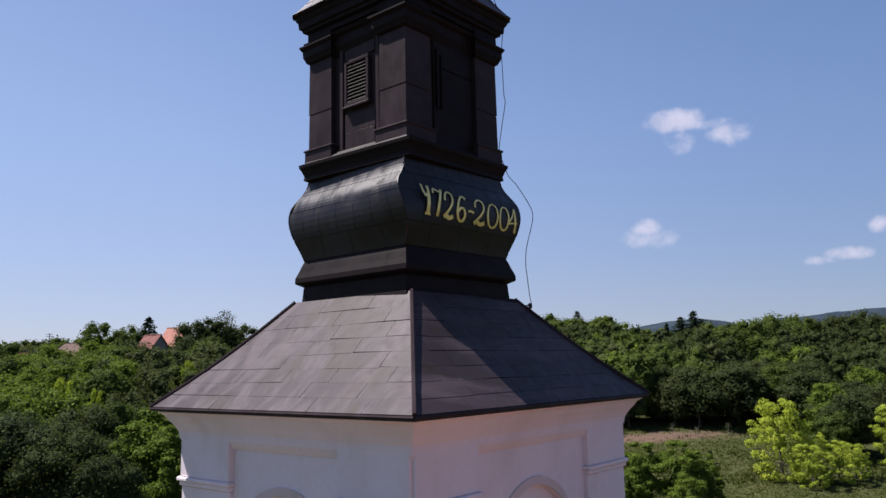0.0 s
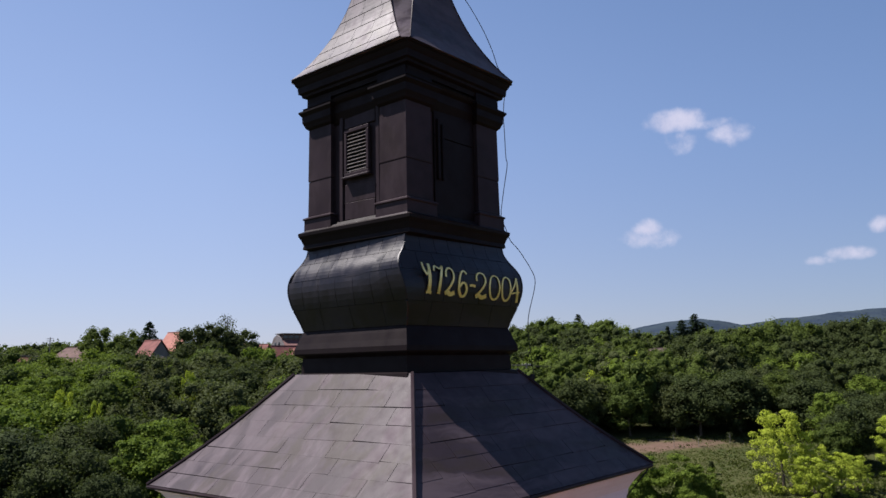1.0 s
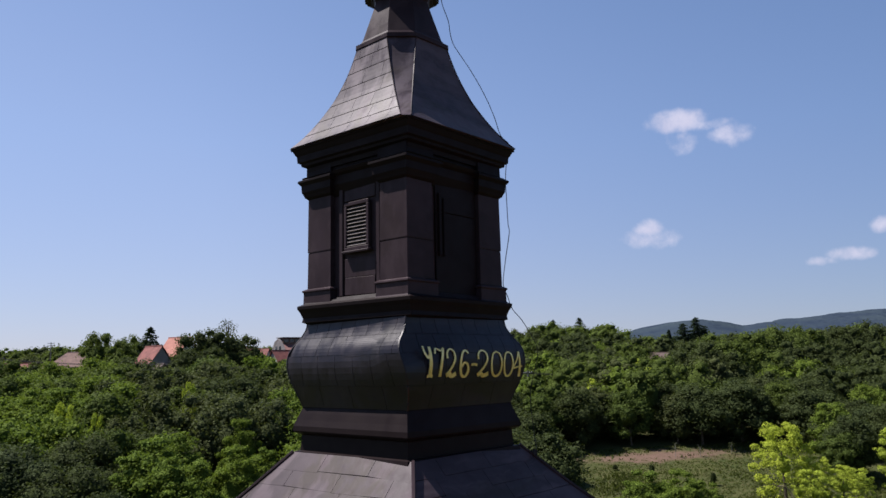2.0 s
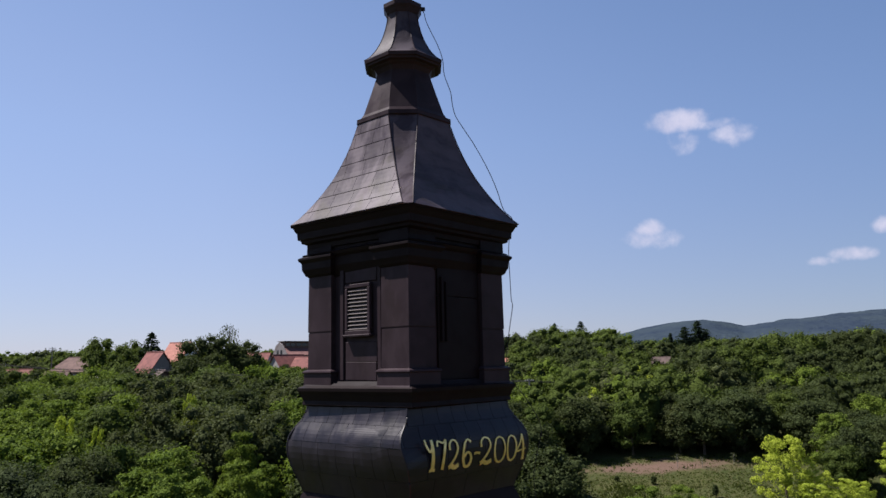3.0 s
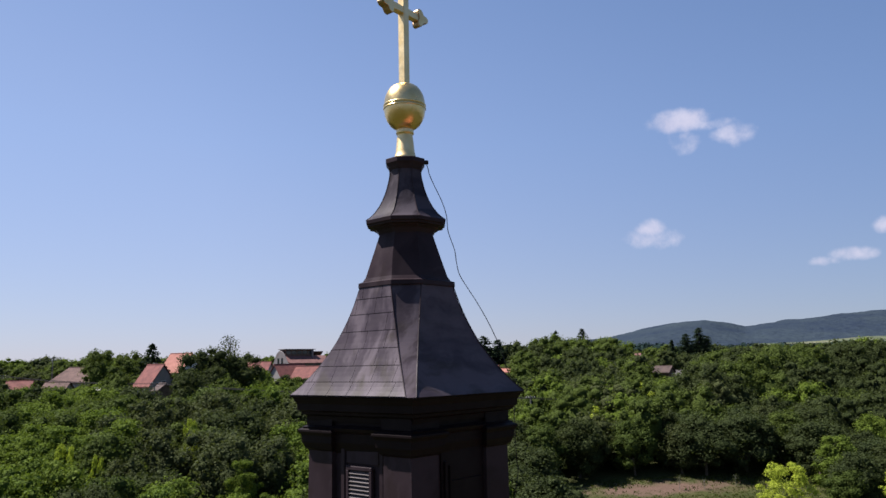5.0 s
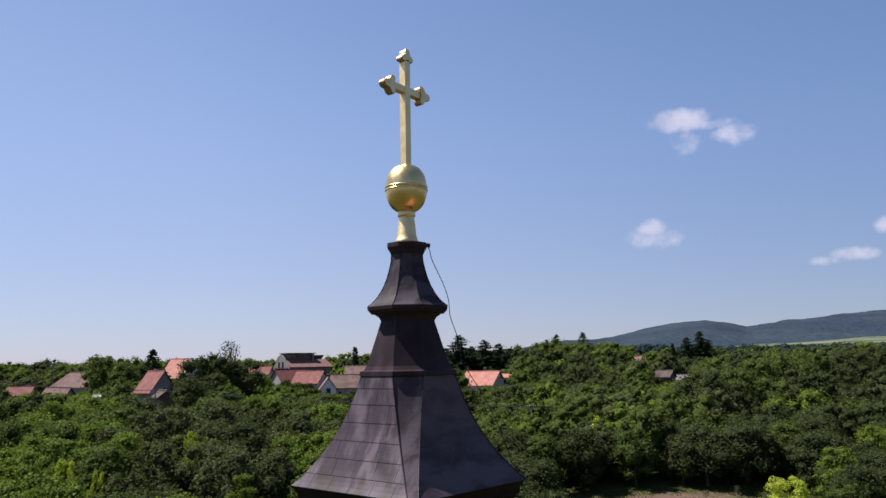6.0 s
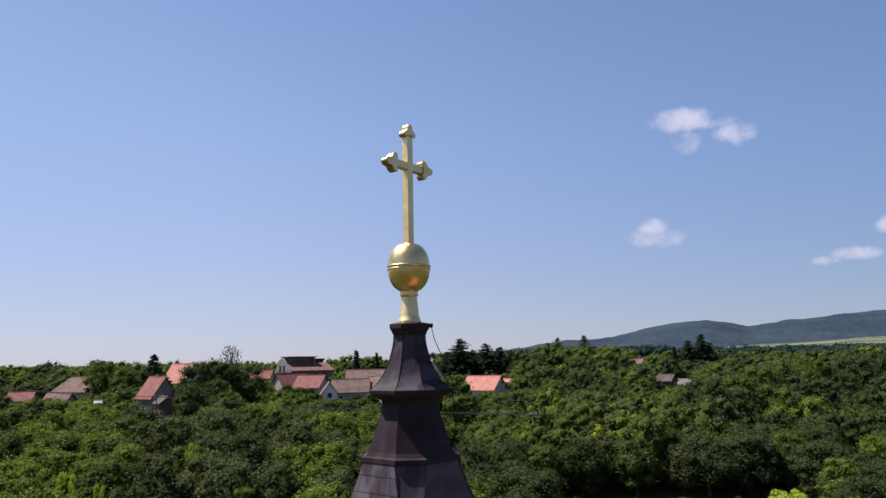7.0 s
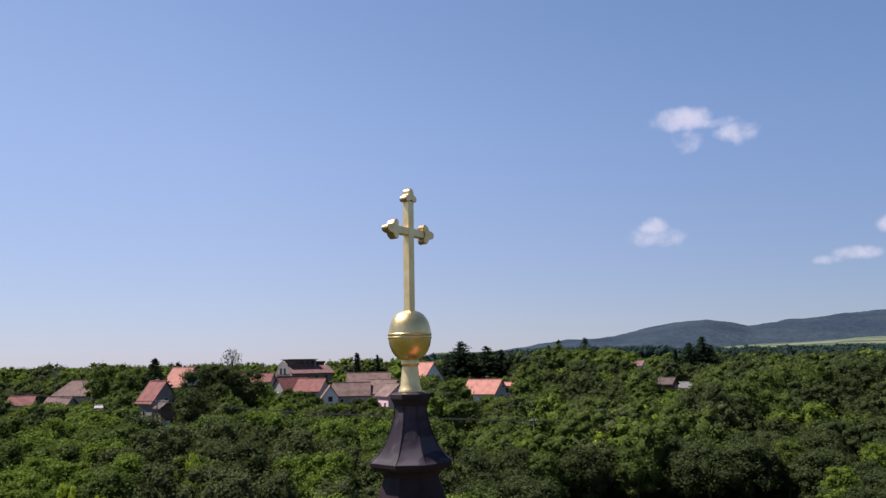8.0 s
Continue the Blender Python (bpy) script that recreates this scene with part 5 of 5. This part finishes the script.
meadow = new("meadow_grass", foliage_mesh("meadow_grass", [(blades, leaves_of(blades), 0)], [BLADE]))
tagged(meadow, "rough olive-green meadow grass with weeds", "grass", "", "stuff")

# small plants and a stake in the meadow
def dry_sapling(x, y, top):
    t = thing("sapling", "thin pale dry sapling at the meadow's edge", "sapling", "meadow saplings", m=pose(x, y, ground_z(x, y) - 0.05))
    h = top
    part("stem", tube([(0, 0, 0), (0.03, 0, h * 0.5), (0.0, 0.02, h)], 0.03, 5, 0.4), POLE, t)
    for k in range(7):
        a, z = prand.uniform(0, 6.28), h * prand.uniform(0.35, 0.85)
        part("twig", tube([(0, 0, z), (0.12 * math.cos(a), 0.12 * math.sin(a), z + 0.15), (0.22 * math.cos(a), 0.22 * math.sin(a), z + 0.4)], 0.016, 4, 0.5), POLE, t)
    vs = []
    for k in range(90):
        p = np.array([prand.gauss(0, 0.16), prand.gauss(0, 0.16), h * prand.uniform(0.4, 1.05)])
        e = [np.array([prand.gauss(0, 0.05) for q in range(3)]) for w in range(3)]
        vs.append([p + e[0], p + e[1], p + e[2]])
    vs = np.array(vs).reshape(-1, 3)
    ob = new("leaves", foliage_mesh("leaves", [(vs, leaves_of(vs), 0)], [LEAVES["olive"]]))
    ob.parent = t


for x, y, h in ((30.0, 76.5, 1.7), (32.8, 76.4, 1.1), (36.6, 76.8, 1.3)):
    dry_sapling(x, y, h)
plant("dark", 29.9, 65.6, 1.3, 0.55, label="small dark green bush standing in the meadow")
plant("dark", 25.4, 70.8, 0.9, 0.9, label="low dark bush in the meadow beside bare soil")
plant("dark", 22.0, 72.6, 0.6, 1.2, label="low dark weed clump in the meadow")
stake = thing("stake", "rusty thin stake standing in the meadow", "stake", m=pose(11.9, 64.0, ground_z(11.9, 64.0) - 0.2))
part("rod", tube([(0, 0, 0), (0.03, 0, 1.6)], 0.035, 6), WOOD, stake)

# the woods farther up the slope: too many to count, one object
rng = np.random.default_rng(77)
chunks, faces_at = [], 0
ORDER = ("mid", "dark", "fresh", "olive", "lime")
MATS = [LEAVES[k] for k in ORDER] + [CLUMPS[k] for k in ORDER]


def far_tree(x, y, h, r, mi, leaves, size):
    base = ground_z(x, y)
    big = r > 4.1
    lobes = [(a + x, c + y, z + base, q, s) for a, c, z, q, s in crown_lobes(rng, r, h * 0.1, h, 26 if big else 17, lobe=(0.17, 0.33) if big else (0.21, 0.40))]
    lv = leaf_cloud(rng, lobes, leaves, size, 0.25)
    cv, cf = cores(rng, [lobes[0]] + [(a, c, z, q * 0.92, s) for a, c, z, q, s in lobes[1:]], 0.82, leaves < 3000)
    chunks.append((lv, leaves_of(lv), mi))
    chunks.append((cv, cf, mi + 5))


def under_wires(x, y, lim):
    """Growth this side of the overhead wires stays under the line of sight to them."""
    (ax, ay, az), (cx, cy, cz) = (-45.2, 128.0, 15.6), (17.2, 100.0, 12.9)
    t = x / (y - EYE_S)
    u = (t * (ay - EYE_S) - ax) / ((cx - ax) - t * (cy - ay))
    wy = ay + (cy - ay) * u
    if 0.0 < u < 1.0 and y < wy + 2:
        lim = min(lim, EYE_Z + (az + (cz - az) * u - EYE_Z) * (y - EYE_S) / (wy - EYE_S) - ground_z(x, y))
    return max(1.2, lim)


y, row = 88.0, 0
while y < 330:
    gap = 6.2 if y < 190 else 8.5
    x = -(0.60 * (y + 11) + 5) + (row % 2) * gap / 2
    while x < 0.60 * (y + 11) + 8:
        px, py = x + prand.uniform(-0.36, 0.36) * gap, y + prand.uniform(-0.32, 0.32) * gap
        x += gap
        lim = under_wires(px, py, height_limit(px, py))
        if any(abs(px - a) < w + 1.5 and abs(py - c) < w + 2.0 for a, c, w, q in GARDENS):
            continue
        patch = 0.5 + noise.noise(Vector((px * 0.045, py * 0.045, 9.0)))
        roll_ = prand.random() * 0.6 + 0.4 * patch
        h = prand.uniform(5.6, 8.4) + 3.6 * max(-0.6, noise.noise(Vector((px * 0.055, py * 0.055, 1.0))))
        mi = 1 if roll_ < (0.34 if px < 30 else 0.44) else 0 if roll_ < 0.60 else 2 if roll_ < 0.70 else 3 if roll_ < 0.76 else 0
        if px > 0.40 * (py + 11) and prand.random() < 0.6:
            mi = 1
        if px < 0 and mi in (0, 1) and prand.random() < 0.3:
            mi = 2 if mi == 0 else 0
        if 20 < px < 66 and 185 < py < 225:
            h = prand.uniform(8.5, 11.5)
        h = min(h, lim * prand.uniform(0.80, 0.96))
        near = y < 135
        far_tree(px, py, h, max(1.4, min(gap * prand.uniform(0.50, 0.92), h * 0.55)), mi, 1080 if near else (640 if y < 190 else 400), 0.165 if near else (0.23 if y < 190 else 0.29))
    y += gap * 0.88
    row += 1
for x, y, h, r, mi in ((37, 206, 11.5, 5.0, 0), (43, 210, 12.6, 5.4, 0), (50, 212, 12.2, 5.4, 0), (57, 214, 11.4, 5.0, 2), (63, 216, 10.6, 4.6, 2), (40, 200, 10.0, 4.8, 0), (48, 203, 10.0, 4.8, 1), (88, 139, 9.8, 5.4, 1), (95, 143, 10.0, 5.6, 1), (102, 150, 9.0, 5.2, 1), (82, 136, 7.6, 4.6, 1), (-63, 149, 11.0, 4.4, 0), (-58.5, 154, 10.2, 4.2, 0), (62, 124, 10.0, 5, 0), (69, 128, 10.5, 5.5, 0), (76, 134, 10.0, 5, 0), (55, 118, 9.4, 5, 0), (-41.0, 137, 11.0, 4.0, 1), (-37, 139, 11.7, 4.6, 1), (-32.5, 141, 10.2, 4.4, 1), (-36, 132, 8.6, 4.2, 1), (-37.2, 120, 9.0, 3.2, 1), (47, 112, 9.5, 5.0, 1), (44, 108, 8.5, 4.4, 1)):
    far_tree(x, y, h, r, mi, 2900, 0.19)
for x, y, h, r, mi in ((-23.5, 165, 3.6, 1.9, 1), (-25.8, 164, 3.9, 2.0, 0), (-21.4, 163, 2.7, 1.5, 0), (-28.6, 168, 4.0, 2.0, 1), (-9.0, 160, 2.4, 1.6, 0), (-12.5, 162, 2.2, 1.6, 1), (-50.6, 131, 3.4, 1.8, 1), (-47.6, 129, 3.0, 1.5, 2), (11.6, 160, 2.8, 1.8, 0)):
    far_tree(x, y, h, r, mi, 1400, 0.15)
# single yellow-green bushes on the slope
for x, y, h, r in ((34.2, 104.6, 8.0, 2.0), (35.6, 102.0, 6.8, 1.8), (24.0, 90.0, 7.0, 1.1), (26.2, 97.7, 6.5, 1.3), (28.0, 97.0, 6.2, 1.1)):
    far_tree(x, y, h, r, 4, 1600, 0.15)
for i in range(330):
    y = 335 + 150 * prand.random()
    far_tree(prand.uniform(-0.64, 0.16) * y, y, 4.0 + 3.0 * prand.random() + 3.5 * noise.noise(Vector((i * 0.37, y * 0.03, 2.0))), prand.uniform(3.6, 6.0), prand.choice((0, 0, 1, 1, 3)), 260, 0.42)
woods = new("woodland", foliage_mesh("woodland", chunks, MATS))
tagged(woods, "dense mixed green woodland climbing towards the village", "woodland", "", "stuff")


# ---- conifers, a cypress and a thin willow ----
def conifer(name, label, x, y, top, r, tiers, mat=NEEDLE, low=0.1, seed=1, ragged=0.25, shape=0.85):
    """Whorls of drooping boughs with hanging sprays; the outline stays open and uneven."""
    rng = np.random.default_rng(seed)
    z0 = ground_z(x, y) - 0.2
    h = top - z0
    t = thing(name, label, "conifer", m=pose(x, y, z0))
    part("trunk", tube([(0, 0, 0), (0, 0, h * 0.985)], 0.02 * h, 7, 0.12), BARK, t)
    vs = []
    for i in range(tiers):
        v = i / tiers
        z = h * (low + (1 - low) * v)
        rr = r * (1 - v) ** shape
        k = 8 if v < 0.6 else 6
        for j in range(k):
            a = 2 * math.pi * (j + rng.uniform(-0.35, 0.35)) / k + i * 1.1
            ln = max(0.25, rr * rng.uniform(1 - ragged * 1.1, 1.12))
            d = np.array([math.cos(a), math.sin(a), 0])
            side = np.array([-math.sin(a), math.cos(a), 0])
            droop = rng.uniform(-0.34, -0.10)
            zj = z + rng.uniform(-0.4, 0.4) * h / tiers
            steps = max(3, int(ln / 0.55))
            for q in range(steps):
                u = (q + 0.7) / steps
                p = d * ln * u + np.array([0, 0, zj + droop * ln * u + 0.14 * ln * u * u])
                for g in range(8):
                    w = (0.24 + 0.055 * rr) * rng.uniform(0.7, 1.25) * (1.15 - 0.5 * u)
                    fan = d * rng.uniform(0.3, 1.0) + side * rng.normal() * 0.75 + np.array([0, 0, rng.uniform(-0.35, 0.18)])
                    fan = fan / np.linalg.norm(fan) * w * 1.5
                    across = np.cross(fan, rng.normal(size=3))
                    across = across / np.linalg.norm(across) * w * 0.55
                    o = p + rng.normal(size=3) * 0.10
                    vs.append([o - across, o + across, o + fan])
    for k in range(10):
        a = rng.uniform(0, 6.28)
        tip_z = h * (0.97 + 0.03 * rng.uniform())
        vs.append([np.array([0.12 * math.cos(a), 0.12 * math.sin(a), tip_z - 0.6]), np.array([-0.12 * math.cos(a), -0.12 * math.sin(a), tip_z - 0.5]), np.array([0, 0, tip_z + 0.1])])
    vs = np.array(vs).reshape(-1, 3)
    ob = new("crown", foliage_mesh("crown", [(vs, leaves_of(vs), 0)], [mat]))
    ob.parent = t
    return t


conifer("spruce_tree", "dark pointed spruce beside the red-roofed house", -54.3, 153.5, 24.2, 8.0, 24, seed=3, ragged=0.3, shape=0.95)
for i, (x, y, top, r) in enumerate(((99.7, 251, 29.6, 6.6), (94.8, 250, 27.4, 6.0), (103.5, 254, 26.8, 6.0), (14.4, 218, 28.4, 7.4), (22.0, 219, 26.8, 6.6), (26.4, 220, 25.8, 6.0), (18.4, 223, 25.0, 6.0), (30.0, 222, 24.2, 5.4), (10.6, 221, 24.6, 5.4))):
    conifer("pine_tree", "dark green pine with a ragged crown", x, y, top, r * 1.05, 22, seed=20 + i, ragged=0.5, shape=0.55)
for i, (x, y, top, r) in enumerate(((47.5, 238, 28.9, 7.4), (44.6, 240, 27.2, 6.0), (56.4, 239, 29.4, 8.4), (90.5, 252, 25.4, 3.2))):
    conifer("spruce_tree", "dark spruce rising over the broadleaf trees", x, y, top, r, 22, seed=40 + i)
conifer("cypress_tree", "slim dark columnar cypress", -17.4, 230, 25.6, 1.7, 22, seed=60, ragged=0.2, shape=0.35)
conifer("spruce_tree", "small pointed spruce far behind the roofs", -11.5, 240, 25.0, 2.2, 18, seed=61)

willow = thing("willow_tree", "thin grey-green half-bare willow", "tree", m=pose(-40.6, 164, ground_z(-40.6, 164)))
rng = np.random.default_rng(5)
part("trunk", tube([(0, 0, -0.3), (0.1, 0, 5), (0.2, 0, 10), (0.1, 0, 13.2)], 0.3, 7, 0.2), BARK, willow)
vs = []
for i in range(26):
    a, u = rng.uniform(0, 6.28), rng.uniform(0.3, 1.0)
    x0, y0 = 2.6 * u * math.cos(a), 2.6 * u * math.sin(a)
    z1 = 13.6 - 2.3 * u * u + rng.uniform(-0.8, 0.7)
    if i < 9:
        part("limb", tube([(0.1, 0, 8.0 + rng.uniform(0, 2)), (x0 * 0.4, y0 * 0.4, z1 - 1.2), (x0 * 0.8, y0 * 0.8, z1)], 0.06, 5, 0.4), BARK, willow)
    for k in range(16):
        p = np.array([x0 + rng.normal() * 0.22, y0 + rng.normal() * 0.22, z1 - k * 0.28 + rng.uniform(-0.1, 0.1)])
        s = np.array([rng.normal() * 0.10, rng.normal() * 0.10, 0.03])
        vs.append([p, p + s + np.array([0, 0, -0.14]), p + np.array([0, 0, -0.36]), p - s + np.array([0, 0, -0.14])])
vs = np.array(vs).reshape(-1, 3)
ob = new("crown", foliage_mesh("crown", [(vs, quads_of(vs), 0)], [LEAVES["olive"]]))
ob.parent = willow

# ---- far woods, fields and wooded hills on the horizon ----
FAR_WOOD = mottled("far_dark_woods", (0.012, 0.022, 0.022), (0.022, 0.036, 0.030), 0.02, 1.0, 0.6, 2.0, spec=0.0)
# the haze over the far hills is put into their blue-grey colour
HAZED_HILL_WOOD = mottled("distant_hazy_forest", (0.019, 0.028, 0.047), (0.034, 0.047, 0.058), 0.0045, 1.0, 1.0, 14.0, spec=0.0)
FIELD, n, b = material("distant_fields", 1.0, 0.0, 0.0)
p = place(n)
strips = n.noise(n.vec("MULTIPLY", p, (0.0016, 0.011, 0.0)), 1.0, 3.0)
tint2 = n.mix(n.span(strips, 0.46, 0.50, 0.0, 1.0, True), (0.050, 0.070, 0.045), (0.15, 0.15, 0.10))
tint2 = n.mix(n.span(strips, 0.56, 0.58, 0.0, 1.0, True), tint2, (0.09, 0.115, 0.07))
n.link(n.mix(n.span(n.noise(p, 0.03, 4.0), 0.4, 0.7, 0.0, 0.4), tint2, (0.045, 0.062, 0.045)), b.inputs["Base Color"])
chunks = []
rng = np.random.default_rng(9)
for i in range(620):
    y = rng.uniform(620, 960)
    x = rng.uniform(-0.02, 0.66) * y
    h = rng.uniform(9, 13.5) if x < 0.34 * y else rng.uniform(6, 10)
    z = ground_z(x, y)
    lobes = [(x + rng.uniform(-3, 3), y + rng.uniform(-3, 3), z + h * rng.uniform(0.35, 0.75), rng.uniform(3.5, 5.5), 0.9) for k in range(3)]
    lv = leaf_cloud(rng, lobes, 110, 0.9, 0.2)
    cv, cf = cores(rng, lobes, 0.95, True)
    chunks += [(lv, leaves_of(lv), 0), (cv, cf, 0)]
wood2 = new("far_woodland", foliage_mesh("far_woodland", chunks, [FAR_WOOD]))
tagged(wood2, "dark belt of woods far across the plain", "woodland", "", "stuff")


def ridge(name, label, y0, y1, skyline, mat, rough, x_span, seed):
    """A long hill: a crest that follows the skyline, falling to the plain on both sides."""
    bm = bmesh.new()
    nx, ny = 150, 16
    rows = []
    for j in range(ny + 1):
        v = j / ny
        y = y0 + (y1 - y0) * v
        prof = math.sin(math.pi * min(1.0, 0.5 * v / 0.7)) if v < 0.7 else math.cos((v - 0.7) / 0.3 * math.pi / 2)
        line = []
        for i in range(nx + 1):
            ang = x_span[0] + (x_span[1] - x_span[0]) * i / nx
            x = ang * y
            foot = ground_z(x, y) - 6
            top = between(ang, skyline) * (y0 + 0.7 * (y1 - y0))
            wob = rough * noise.noise(Vector((x * 0.006, y * 0.006, seed))) + 0.25 * rough * noise.noise(Vector((x * 0.03, y * 0.03, seed)))
            line.append(bm.verts.new((x, y, foot + max(0.0, top - foot) * prof + wob * prof)))
        rows.append(line)
    for j in range(ny):
        for i in range(nx):
            bm.faces.new((rows[j][i], rows[j][i + 1], rows[j + 1][i + 1], rows[j + 1][i]))
    ob = part(name, bm, mat, None, label, True)
    return tagged(ob, "", "hill", "", "structure")


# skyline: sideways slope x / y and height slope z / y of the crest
ridge("hill_far", "distant wooded hills, coloured blue-grey for the haze", 2700, 4500, [(0.02, 0.004), (0.117, 0.0196), (0.20, 0.0302), (0.267, 0.0348), (0.313, 0.0464), (0.351, 0.0524), (0.393, 0.0553), (0.427, 0.0494), (0.446, 0.0453), (0.504, 0.0524), (0.566, 0.0602), (0.633, 0.064), (0.75, 0.066)], HAZED_HILL_WOOD, 14, (0.0, 0.75), 2.0)
ridge("field_slope", "pale fields on a gentle far slope", 1500, 2300, [(0.36, 0.010), (0.398, 0.0242), (0.42, 0.0255), (0.46, 0.0273), (0.54, 0.0302), (0.61, 0.0345), (0.72, 0.036)], FIELD, 3, (0.36, 0.72), 5.0)
